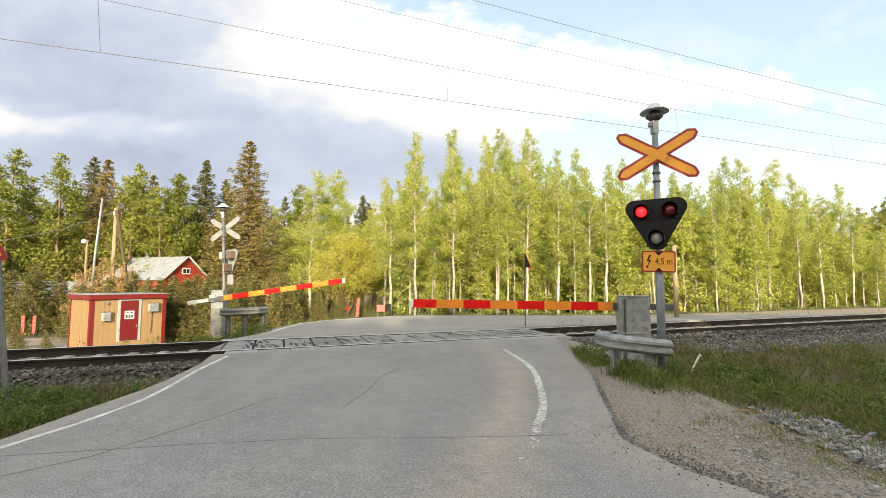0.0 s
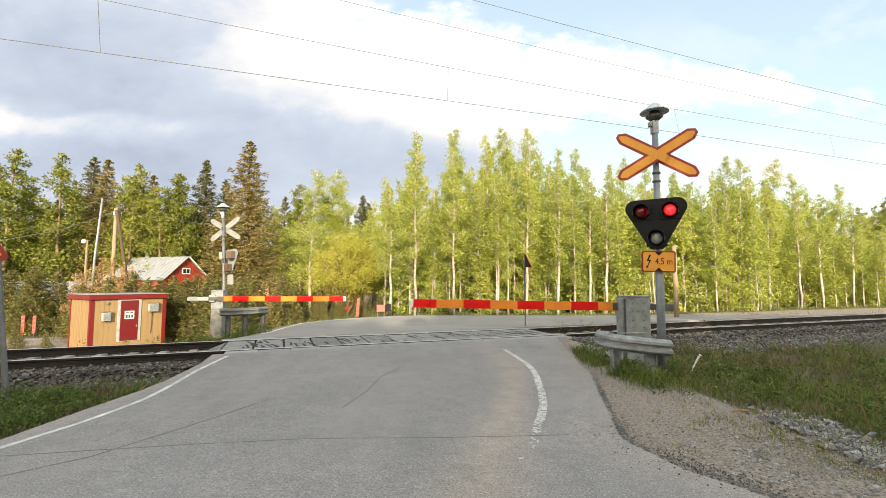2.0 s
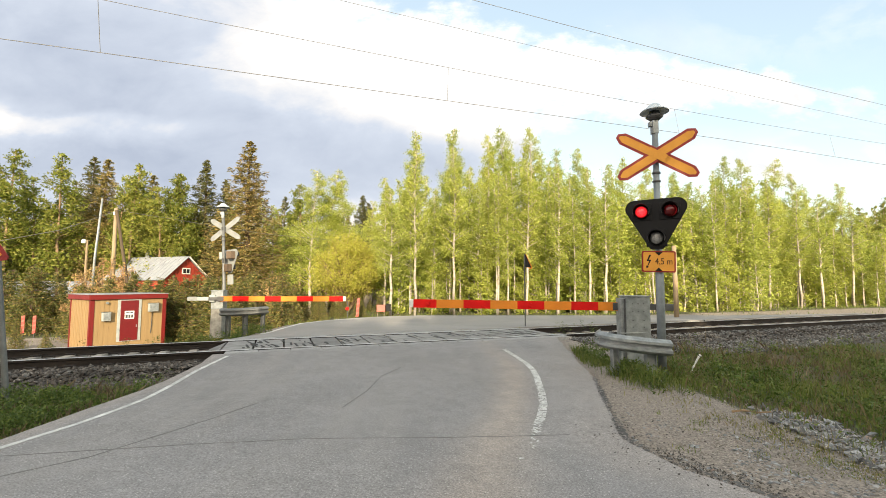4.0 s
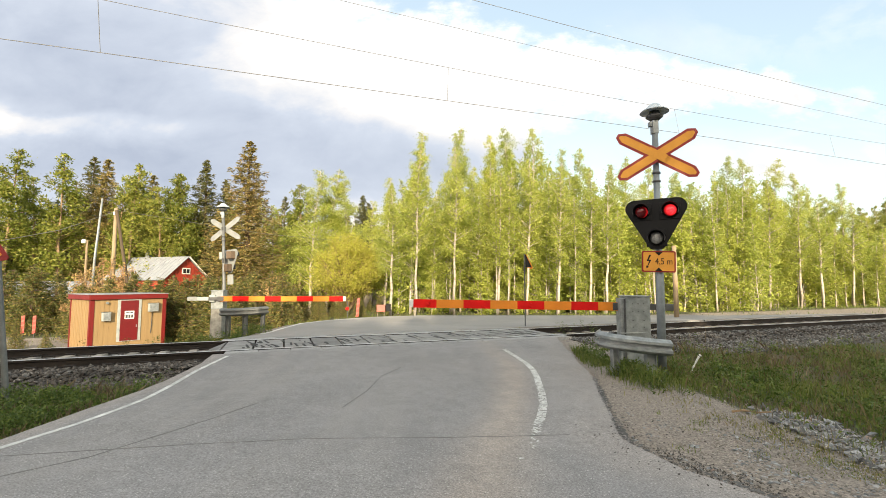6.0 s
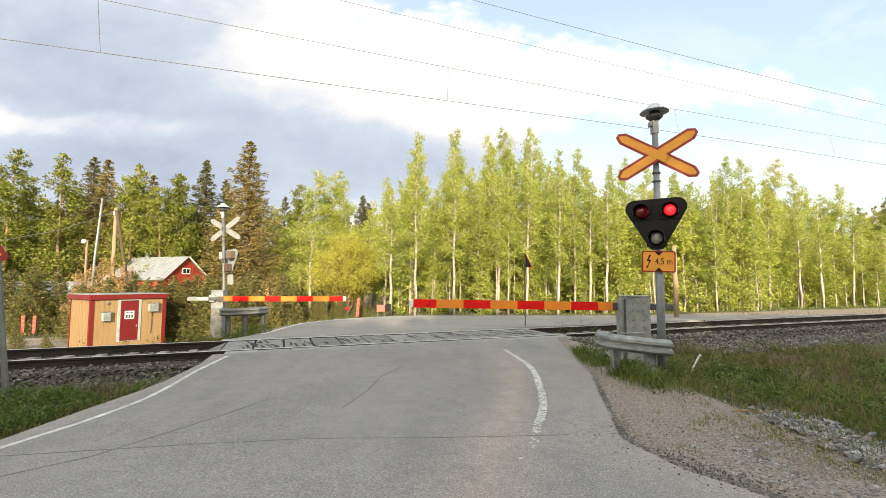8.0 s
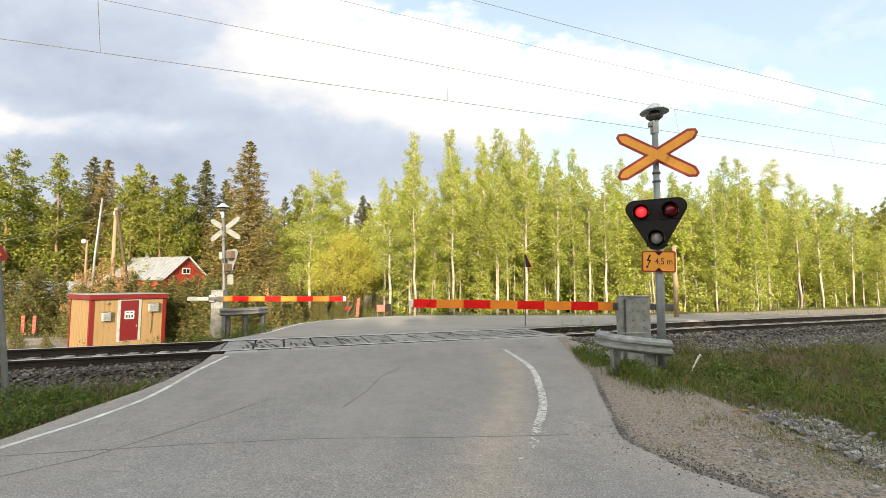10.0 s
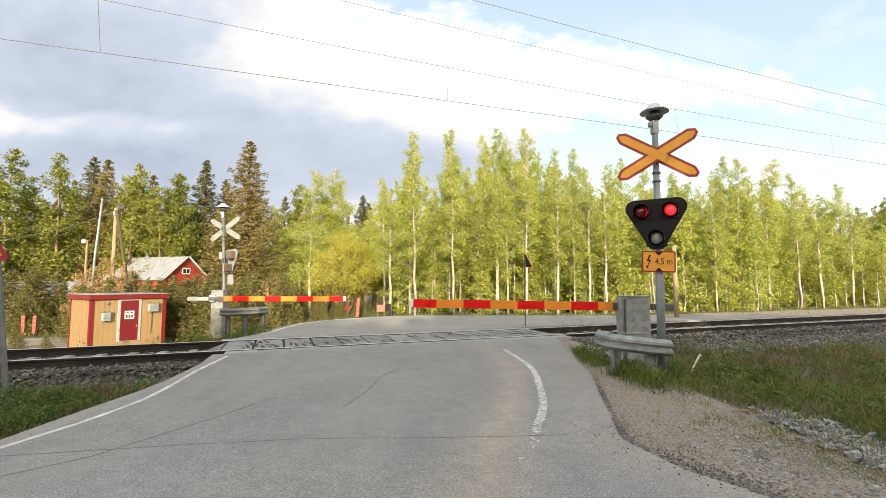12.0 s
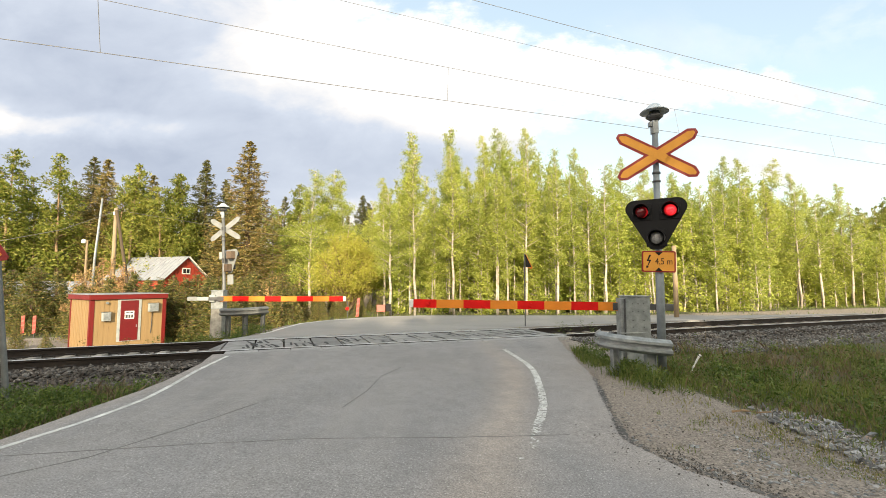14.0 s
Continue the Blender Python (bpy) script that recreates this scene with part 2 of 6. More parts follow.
WOOD_POLE = mat("pole_wood", (0.30, 0.23, 0.145), (0.22, 0.165, 0.105), 0.85, 3, 40, 0.2, grain=0.3, stretch=(4, 4, 0.4))
WOOD_GREY = mat("weathered_wood", (0.20, 0.17, 0.13), (0.12, 0.10, 0.08), 0.85, 3, 40, 0.2, grain=0.3, stretch=(4, 4, 0.4))
BARK_BIRCH = mat("birch_bark", (0.48, 0.44, 0.38), (0.20, 0.165, 0.13), 0.8, 1.6, 9, 0.2, rnd=0.15, grain=0.55, stretch=(1, 1, 2.2))
BARK_DARK = mat("spruce_bark", (0.14, 0.10, 0.07), (0.07, 0.05, 0.035), 0.9, 4, 25, 0.4, rnd=0.2, grain=0.4)
BARK_TAN = mat("twig_bark", (0.28, 0.20, 0.12), (0.18, 0.12, 0.07), 0.9, 4, 25, 0.2, rnd=0.2)
PLASTIC_GREY = mat("grey_box", (0.36, 0.38, 0.375), (0.27, 0.29, 0.28), 0.5, 6, 50, 0.03, grain=0.12)
HOOD = mat("hood_paint", (0.50, 0.56, 0.62), (0.40, 0.45, 0.50), 0.4, 6, 50, 0.03, grain=0.1)
GLASS_DARK = mat("window_glass", (0.02, 0.024, 0.03), (0.03, 0.03, 0.035), 0.12, 2, 20, 0.0, grain=0.0)
LINE = mat("road_line", (0.64, 0.64, 0.63), (0.33, 0.33, 0.325), 0.75, 6, 30, 0.2, grain=0.5, world=True)
CRACK = mat("fine_crack", (0.12, 0.117, 0.115), (0.19, 0.185, 0.182), 0.85, 3, 50, 0.2, world=True)
TAR = mat("crack_tar", (0.06, 0.057, 0.055), (0.10, 0.096, 0.093), 0.8, 3, 50, 0.2, world=True)
WIRE = mat("wire", (0.15, 0.15, 0.15), (0.11, 0.11, 0.11), 0.6, 3, 40, 0.0, 0.3)
LENS_CLEAR = mat("clear_lens", (0.34, 0.35, 0.35), (0.12, 0.12, 0.12), 0.25, 26, 80, 0.25, 0.3, grain=0.3)
FADED = mat("faded_pink", (0.40, 0.13, 0.10), (0.32, 0.10, 0.08), 0.6)
PINK = mat("faded_red_box", (0.40, 0.065, 0.05), (0.33, 0.055, 0.045), 0.6)
LEAF_BIRCH = leaf_mat("birch_leaf", (0.24, 0.305, 0.05), (0.37, 0.43, 0.085), (0.50, 0.515, 0.15), 0.48)
# darker birch leaf: the weak light within the wood is put into its colour
LEAF_BIRCH_DARK = leaf_mat("grove_leaf", (0.12, 0.16, 0.028), (0.21, 0.245, 0.045), (0.34, 0.325, 0.075), 0.42)
LEAF_WILLOW = leaf_mat("willow_leaf", (0.40, 0.415, 0.06), (0.50, 0.49, 0.085), (0.55, 0.47, 0.13), 0.45)
NEEDLE = leaf_mat("spruce_needle", (0.06, 0.078, 0.028), (0.105, 0.118, 0.04), (0.20, 0.165, 0.065), 0.15)
NEEDLE_BROWN = leaf_mat("spruce_cone_needle", (0.115, 0.125, 0.042), (0.205, 0.18, 0.06), (0.35, 0.255, 0.10), 0.22)
NEEDLE_YOUNG = leaf_mat("young_needle", (0.062, 0.09, 0.026), (0.13, 0.148, 0.043), (0.34, 0.255, 0.09), 0.25)
SHRUB_TAN = leaf_mat("budding_twigs", (0.36, 0.22, 0.11), (0.50, 0.32, 0.16), (0.48, 0.38, 0.14), 0.35)
GRASS = leaf_mat("grass_blade", (0.078, 0.118, 0.024), (0.14, 0.185, 0.042), (0.25, 0.25, 0.09), 0.3)
GRASS_PALE = leaf_mat("pale_grass", (0.16, 0.17, 0.05), (0.23, 0.22, 0.08), (0.27, 0.22, 0.11), 0.3)
GRASS_DRY = leaf_mat("dry_grass", (0.17, 0.13, 0.07), (0.25, 0.20, 0.11), (0.10, 0.07, 0.035), 0.25)
DEAD = leaf_mat("dead_stalk", (0.08, 0.058, 0.036), (0.15, 0.11, 0.068), (0.25, 0.195, 0.125), 0.2)
WEED = leaf_mat("weed_leaf", (0.05, 0.082, 0.017), (0.088, 0.135, 0.028), (0.165, 0.205, 0.05), 0.32)


def ground_material():
    m = bpy.data.materials.new("ground")
    m.use_nodes = True
    t = m.node_tree
    b = t.nodes["Principled BSDF"]
    co = N(t, "ShaderNodeNewGeometry").outputs["Position"]
    n1 = N(t, "ShaderNodeTexNoise", {"Vector": co, "Scale": 0.9, "Detail": 6.0}).outputs["Fac"]
    n2 = N(t, "ShaderNodeTexNoise", {"Vector": co, "Scale": 28.0, "Detail": 4.0, "Roughness": 0.7}).outputs["Fac"]
    n3 = N(t, "ShaderNodeTexVoronoi", {"Vector": co, "Scale": 45.0}).outputs["Distance"]
    soil = mix(t, ramp(t, n1, [(0.35, 0.0), (0.7, 1.0)]), (0.045, 0.055, 0.018), (0.095, 0.075, 0.04))
    grit = mix(t, ramp(t, n2, [(0.35, 0.0), (0.65, 1.0)]), (0.14, 0.12, 0.103), (0.29, 0.25, 0.217))
    grit = mix(t, ramp(t, n1, [(0.35, 0.0), (0.7, 0.7)]), grit, (0.235, 0.20, 0.17))
    peb = N(t, "ShaderNodeTexVoronoi", {"Vector": co, "Scale": 62.0})
    tone = N(t, "ShaderNodeSeparateColor", {0: peb.outputs["Color"]}).outputs[0]
    grit = mix(t, 1.0, grit, mix(t, tone, (0.68, 0.68, 0.69), (1.34, 1.33, 1.32)), "MULTIPLY")
    a = N(t, "ShaderNodeAttribute", attribute_name="gravel").outputs["Fac"]
    edge = math_node(t, "ADD", a, math_node(t, "MULTIPLY", math_node(t, "SUBTRACT", n2, 0.5), 0.7))
    col = mix(t, ramp(t, edge, [(0.35, 0.0), (0.65, 1.0)]), soil, grit)
    t.links.new(col, b.inputs["Base Color"])
    b.inputs["Roughness"].default_value = 0.95
    hgt = math_node(t, "ADD", n2, math_node(t, "MULTIPLY", n3, 0.6))
    bp = N(t, "ShaderNodeBump", {"Height": hgt, "Strength": 0.5, "Distance": 0.03})
    t.links.new(bp.outputs[0], b.inputs["Normal"])
    return m


GROUND = ground_material()


# ---- mesh helpers ----
def mesh_object(name, verts, faces, material, parent=None, smooth=False):
    me = bpy.data.meshes.new(name)
    me.from_pydata([tuple(v) for v in verts], [], [tuple(f) for f in faces])
    me.materials.append(material)
    if smooth:
        me.shade_smooth()
    ob = new(name, me)
    ob.parent = parent
    return ob


def part(name, bm, material, parent=None, label="", smooth=False):
    """Links a bmesh as one mesh object under a thing or a part."""
    me = bpy.data.meshes.new(name)
    bmesh.ops.recalc_face_normals(bm, faces=bm.faces)
    bm.to_mesh(me)
    bm.free()
    me.materials.append(material)
    if smooth:
        me.shade_auto_smooth(angle=0.7) if hasattr(me, "shade_auto_smooth") else me.shade_smooth()
    ob = new(name, me)
    ob.parent = parent
    if label:
        ob["label"] = label
    return ob


def box(bm, x0, x1, y0, y1, z0, z1, bevel=0.0):
    r = bmesh.ops.create_cube(bm, size=1.0)
    bmesh.ops.scale(bm, vec=(x1 - x0, y1 - y0, z1 - z0), verts=r["verts"])
    bmesh.ops.translate(bm, vec=((x0 + x1) / 2, (y0 + y1) / 2, (z0 + z1) / 2), verts=r["verts"])
    if bevel:
        es = list({e for v in r["verts"] for e in v.link_edges})
        bmesh.ops.bevel(bm, geom=es, offset=bevel, segments=2, affect="EDGES", profile=0.5)
    return bm


def boxed(*a, **k):
    return box(bmesh.new(), *a, **k)


def tube(bm, pts, radii, n=10, caps=True):
    """A round tube along points, with a radius at each."""
    rings = []
    for i, p in enumerate(pts):
        p = Vector(p)
        d = (Vector(pts[min(i + 1, len(pts) - 1)]) - Vector(pts[max(i - 1, 0)])).normalized()
        side = d.orthogonal().normalized()
        other = d.cross(side)
        r = radii[i] if isinstance(radii, (list, tuple)) else radii
        rings.append([bm.verts.new(p + r * (math.cos(a) * side + math.sin(a) * other)) for a in (2 * math.pi * k / n for k in range(n))])
    if len(rings) > 1:
        for r0, r1 in zip(rings, rings[1:]):
            s0 = r0[0].co
            shift = min(range(n), key=lambda k: (r1[k].co - s0).length)
            r1[:] = r1[shift:] + r1[:shift]
            for k in range(n):
                bm.faces.new((r0[k], r0[(k + 1) % n], r1[(k + 1) % n], r1[k]))
    if caps:
        bm.faces.new(rings[0][::-1])
        bm.faces.new(rings[-1])
    return bm


def tubed(pts, radii, n=10):
    return tube(bmesh.new(), pts, radii, n)


def lathe(bm, profile, n=24, m=None):
    """A solid of revolution round z from (radius, height) pairs."""
    rings = [[bm.verts.new((r * math.cos(2 * math.pi * k / n), r * math.sin(2 * math.pi * k / n), z)) for k in range(n)] for r, z in profile]
    for r0, r1 in zip(rings, rings[1:]):
        for k in range(n):
            bm.faces.new((r0[k], r0[(k + 1) % n], r1[(k + 1) % n], r1[k]))
    bm.faces.new(rings[0][::-1])
    bm.faces.new(rings[-1])
    if m is not None:
        bm.transform(m)
    return bm


def prism(bm, outline, y0, y1):
    """An outline in x and z, extruded from y0 to y1."""
    a = [bm.verts.new((x, y0, z)) for x, z in outline]
    b = [bm.verts.new((x, y1, z)) for x, z in outline]
    n = len(outline)
    bm.faces.new(a)
    bm.faces.new(b[::-1])
    for k in range(n):
        bm.faces.new((a[k], a[(k + 1) % n], b[(k + 1) % n], b[k]))
    return bm


def prismed(outline, y0, y1):
    return prism(bmesh.new(), outline, y0, y1)


def empty(name, m=None, **tags):
    ob = new(name)
    ob.empty_display_size = 0.2
    if m is not None:
        ob.matrix_basis = m
    return tagged(ob, **tags)


def text_part(name, words, size, material, parent, m, depth=0.002):
    cu = bpy.data.curves.new(name, "FONT")
    cu.body, cu.size, cu.extrude, cu.align_x, cu.align_y = words, size, depth, "CENTER", "CENTER"
    cu.materials.append(material)
    ob = new(name, cu)
    ob.parent = parent
    ob.matrix_basis = m
    return ob


# ---- the lie of the land ----
TRACK = radians(20.24)
CU, SU = math.cos(TRACK), math.sin(TRACK)
T0 = (0.0, 11.22)
GAUGE = 0.797


def uv(x, y):
    """Along the track and away across it, from the middle of the crossing."""
    dx, dy = x - T0[0], y - T0[1]
    return dx * CU + dy * SU, -dx * SU + dy * CU


def xy(u, v):
    return T0[0] + u * CU - v * SU, T0[1] + u * SU + v * CU


def step(a, b, x):
    t = min(1.0, max(0.0, (x - a) / (b - a)))
    return t * t * (3 - 2 * t)


def road_left(y):
    return float(np.interp(y, [-60, 2, 6.6, 7.6, 9.6], [-9.0, -4.05, -4.02, -4.08, -4.62]))


def road_right(y):
    return float(np.interp(y, [-60, 1.0, 3.06, 3.6, 4.1, 4.6, 5.23, 6.74, 9, 11.2], [3.0, 3.2, 2.22, 1.82, 1.67, 1.77, 1.92, 2.27, 2.56, 2.8]))


def road_z(x, y):
    """Height of the road's surface: level at the rails, a little lower away from them."""
    u, v = uv(x, y)
    return -0.10 * step(0.9, 3.6, abs(v))


def far_road(x, y):
    """How far inside the far carriageway a point is, in metres (negative outside)."""
    u, v = uv(x, y)
    main = min(v - 0.8, x - float(np.interp(y, [9, 12, 13.7, 15.7, 17, 18.2, 20], [-5.3, -4.95, -5.1, -5.05, -4.4, -3.3, -1.0])),
               float(np.interp(y, [12.9, 14, 16, 30], [2.5, 4.0, 60, 60])) - x)
    side = min(v - 3.4, 7.6 - v, u + 7.5)
    far = 19.4 - y
    return max(min(main, far), min(side, x + 2.0, far))


def ground_z(x, y):
    u, v = uv(x, y)
    a = abs(v)
    bed = -0.29
    if v < 0:
        out = -0.42 - 0.12 * step(4, 10, x) * step(2.5, 5, a) - 0.12 * step(-5.0, -8.5, x)
        out += 0.16 * step(5.6, 3.2, x) * step(2.2, 1.2, abs(y - 5.0) / 2.2)
        slope = step(1.75, 2.9, a)
    else:
        low = step(-5.6, -9.5, x) * step(2.0, 7.0, v)
        out = -0.34 - 1.30 * low - 0.22 * step(7.5, 12, v)
        slope = step(1.75, 3.0, a)
    z = bed + (out - bed) * slope
    far = math.hypot(x, y)
    z += 0.05 * noise.noise((x * 0.7, y * 0.7, 0)) * step(2.2, 3.5, a) + 0.5 * noise.noise((x * 0.02, y * 0.02, 3)) * step(45, 120, far)
    # banks of the near road
    if v < -0.5:
        d = max(road_left(y) - x, x - road_right(y))
        k = (step(0.35, 0.0, d) if x < 0 else step(2.0, 0.9, d)) * (step(-1.7, -2.6, v) if x < 0 else step(-1.1, -1.5, v))
        z = z + (road_z(x, y) - 0.045 - z) * k
        if d < 0 and v < -1.15:
            z = road_z(x, y) - 0.06
    d = far_road(x, y)
    if d > -1.2 and v > 0.5:
        z = z + (road_z(x, y) - 0.04 - z) * step(-1.2, -0.2, d) * step(1.6, 2.5, v)
        if d > 0 and v > 1.15:
            z = road_z(x, y) - 0.06
    if -5.4 < u < 3.0 and a < 2.2:
        z = min(z, -0.22)
    # gravel is heaped up to the road's corner at the end of the deck
    k = step(-0.25, -0.05, x - road_right(y)) * step(1.2, 1.6, u) * step(6.5, 4.2, u) * step(-1.0, -1.2, v) * step(-3.4, -2.2, v)
    return z + (max(z, road_z(x, y) - 0.07) - z) * k


def gravel_at(x, y):
    u, v = uv(x, y)
    g = 1.0 - step(2.1, 2.7, abs(v))
    if v < -1.5:
        d = x - road_right(y)
        if x > 0:
            g = max(g, 1.0 - step(0.7 + 1.2 * step(7.5, 4.0, y), 1.4 + 1.3 * step(7.5, 4.0, y), d))
        else:
            g = max(g, 0.7 * (1.0 - step(0.05, 0.3, road_left(y) - x)))
    else:
        if v > 1.5:
            brim = 19.4 + 0.36 * max(0.0, x - 2.5)
            g = max(g, 0.8 * step(-1.0, -0.2, far_road(x, y)), step(0.5, 2.5, x) * step(2.6, 3.4, v) * step(brim + 1.2, brim, y), step(-12.0, -14.0, x) * step(5.0, 7.0, v) * step(22.5 if x < -16.5 else 16.0, 21.0 if x < -16.5 else 14.0, v))
    return g


def build_ground():
    xs = np.concatenate([[-1800, -900, -450, -220, -120, -80, -60, -48], np.arange(-40, -20, 2.0), np.arange(-20, -9, 0.5), np.arange(-9, 10, 0.22),
                         np.arange(10, 26, 0.6), np.arange(26, 60, 3.0), [70, 90, 130, 240, 480, 950, 1800]])
    ys = np.concatenate([[-1800, -900, -450, -220, -120, -80, -50, -30, -18, -10, -6, -3], np.arange(-1, 15, 0.22), np.arange(15, 30, 0.6), np.arange(30, 60, 3.0),
                         [65, 80, 110, 160, 260, 480, 950, 1800]])
    verts = [(x, y, ground_z(x, y)) for y in ys for x in xs]
    n = len(xs)
    faces = [(j * n + i, j * n + i + 1, (j + 1) * n + i + 1, (j + 1) * n + i) for j in range(len(ys) - 1) for i in range(n - 1)]
    ob = mesh_object("ground", verts, faces, GROUND, smooth=True)
    at = ob.data.attributes.new("gravel", "FLOAT", "POINT")
    at.data.foreach_set("value", [gravel_at(x, y) for x, y, _ in verts])
    tagged(ob, "grassy verge and gravelly soil round the crossing", "ground", kind="structure")


def strip(name, rows, material, thick=0.05, parent=None):
    """A sheet with a short skirt from rows of points of equal length."""
    verts, faces, n = [], [], len(rows[0])
    for r in rows:
        verts += r
    for j in range(len(rows) - 1):
        for i in range(n - 1):
            faces.append((j * n + i, j * n + i + 1, (j + 1) * n + i + 1, (j + 1) * n + i))
    rim = [i for i in range(n)] + [j * n + n - 1 for j in range(1, len(rows))] + [(len(rows) - 1) * n + i for i in range(n - 2, -1, -1)] + [j * n for j in range(len(rows) - 2, 0, -1)]
    base = len(verts)
    verts += [(verts[i][0], verts[i][1], verts[i][2] - thick) for i in rim]
    m = len(rim)
    faces += [(rim[k], base + k, base + (k + 1) % m, rim[(k + 1) % m]) for k in range(m)]
    return mesh_object(name, verts, faces, material, parent)


def dust_at(x, y):
    """Brown dust swept into a band beside the painted line, thinner towards the gravel."""
    mid = float(np.interp(y, [-6, 2, 2.6, 3.2, 3.8, 4.3, 4.8, 5.3, 5.9, 6.8, 7.4, 8.0, 8.6, 9.4], [-0.6, -0.1, 0.10, 0.27, 0.42, 0.54, 0.68, 0.80, 0.92, 1.06, 1.14, 1.17, 1.10, 0.98]))
    w = 0.24 + 0.10 * step(6, 3, y)
    left = 0.55 * step(0.30, 0.05, x - road_left(y)) if y < 9 else 0.0
    shoulder = left + (0.30 + 0.22 * step(5.5, 4.0, y)) * step(0.9, 0.1, road_right(y) - x) * step(0.6, 1.2, x)
    return min(1.0, math.exp(-((x - mid) / w) ** 2) * (0.55 + 0.45 * step(9.5, 7.0, y)) + shoulder)


def build_roads():
    rows = []
    ys = [-60, -40, -25, -15, -8, -4, -2, 0] + list(np.arange(0.5, 7.01, 0.25)) + list(np.arange(7.1, 12.3, 0.15))
    for y in ys:
        r = []
        for k in range(49):
            a = k / 48
            wob = 0.03 * noise.noise((y * 3.1, a * 2, 5)) + (0.05 * noise.noise((y * 1.3, 1, 9)) if k == 48 else 0)
            x = road_left(y) + (road_right(y) - road_left(y)) * a + (wob if k in (0, 48) else 0)
            u, v = uv(x, y)
            yy = y
            if v > -1.22:
                x, yy = xy(u, -1.22)
            r.append((x, yy, road_z(x, yy) + 0.006 * noise.noise((x * 0.8, yy * 0.8, 2))))
        rows.append(r)
    road = strip("road", rows, ASPHALT, 0.07)
    at = road.data.attributes.new("dust", "FLOAT", "POINT")
    at.data.foreach_set("value", [dust_at(v.co.x, v.co.y) for v in road.data.vertices])
    tagged(road, "worn grey asphalt road with faded edge lines", "road", kind="structure")

    # far carriageway: across the track and along it
    rows = []
    for v in list(np.arange(1.22, 3.5, 0.2)) + list(np.arange(3.5, 9.6, 0.3)):
        r = []
        inside = [p for p in (xy(u, v) for u in np.arange(-14, 30, 0.1)) if far_road(*p) > 0]
        if not inside:
            break
        u0, u1 = uv(*inside[0])[0], uv(*inside[-1])[0]
        for k in range(31):
            x, y = xy(u0 + (u1 - u0) * k / 30, v)
            r.append((x, y, road_z(x, y)))
        rows.append(r)
    far = strip("far_road", rows, ASPHALT_FAR, 0.07)
    tagged(far, "pale asphalt road running on beyond the railway", "road", kind="structure")

    def ribbon(name, pts, width, material, label, ragged=0.0, lift=0.004):
        rows = []
        dense = []
        for a, b in zip(pts, pts[1:]):
            n = max(2, int(math.dist(a, b) / 0.12))
            dense += [(a[0] + (b[0] - a[0]) * k / n, a[1] + (b[1] - a[1]) * k / n) for k in range(n)]
        dense.append(pts[-1])
        for i, (x, y) in enumerate(dense):
            a, b = dense[max(0, i - 1)], dense[min(len(dense) - 1, i + 1)]
            d = Vector((b[0] - a[0], b[1] - a[1])).normalized()
            w = width * (1 + ragged * noise.noise((x * 5, y * 5, 1)))
            ox = ragged * 0.5 * width * noise.noise((x * 9, y * 9, 4))
            rows.append([(x - d.y * (s * w / 2 + ox), y + d.x * (s * w / 2 + ox), road_z(x, y) + 0.006 * noise.noise((x * 0.8, y * 0.8, 2)) + lift) for s in (-1, 0, 1)])
        ob = strip(name, rows, material, 0.003, road)
        ob["label"] = label

    def flaked(name, pts, width, material, label, wear, cell=0.016, lift=0.004):
        """A worn strip of paint or tar: small flakes, fewer where it is worn."""
        verts, faces, run = [], [], 0.0
        total = sum(math.dist(a, b) for a, b in zip(pts, pts[1:]))
        for a, b in zip(pts, pts[1:]):
            d = Vector((b[0] - a[0], b[1] - a[1]))
            ln = d.length
            d /= ln
            for i in range(int(ln / cell)):
                for j in range(int(width / cell) + 2):
                    c = -width / 2 + (j - 0.5) * cell
                    x, y = a[0] + d.x * i * cell - d.y * c, a[1] + d.y * i * cell + d.x * c
                    w = wear(( run + i * cell) / total) + 0.25 * max(0.0, abs(c) / width * 2 - 0.75)
                    if noise.noise((x * 23, y * 23, 3)) * 0.6 + noise.noise((x * 70, y * 70, 8)) * 0.5 + 0.5 < w:
                        continue
                    z = road_z(x, y) + 0.006 * noise.noise((x * 0.8, y * 0.8, 2)) + lift
                    n = len(verts)
                    h = cell * 0.52
                    for p, q in ((-1, -1), (1, -1), (1, 1), (-1, 1)):
                        verts.append((x + (d.x * p - d.y * q) * h, y + (d.y * p + d.x * q) * h, z))
                    faces.append((n, n + 1, n + 2, n + 3))
            run += ln
        ob = mesh_object(name, verts, faces, material, road)
        ob["label"] = label

    flaked("edge_line", [(1.27, 9.25), (1.40, 8.6), (1.48, 8.0), (1.48, 7.4), (1.42, 6.8), (1.29, 5.9), (1.18, 5.3), (1.04, 4.8), (0.93, 4.5), (0.85, 4.2), (0.72, 3.85), (0.62, 3.55)], 0.076, LINE, "worn white painted edge line",
           lambda s: 0.22 + 0.16 * step(0.3, 0.6, s) + 0.5 * step(0.74, 1.0, s))
    ribbon("edge_line", [(-3.95, -6), (-3.86, 3.8), (-3.70, 4.6), (-3.665, 5.1), (-3.67, 5.6), (-3.77, 6.25), (-3.89, 7.1), (-3.93, 8.22)], 0.062, LINE, "worn white painted edge line", 0.07)
    ribbon("edge_line", [(-4.95, 12.1), (-5.0, 13.7), (-4.95, 15.6), (-4.3, 16.9), (-3.2, 18.0)], 0.10, LINE, "faded white painted edge line", 0.3)
    ribbon("road_crack", [(-3.95, 3.72), (-3.2, 3.85), (-2.2, 4.05), (-1.2, 4.18), (-0.2, 4.2), (0.5, 4.24), (1.2, 4.30)], 0.007, CRACK, "fine dark crack across the asphalt", 0.9, 0.003)
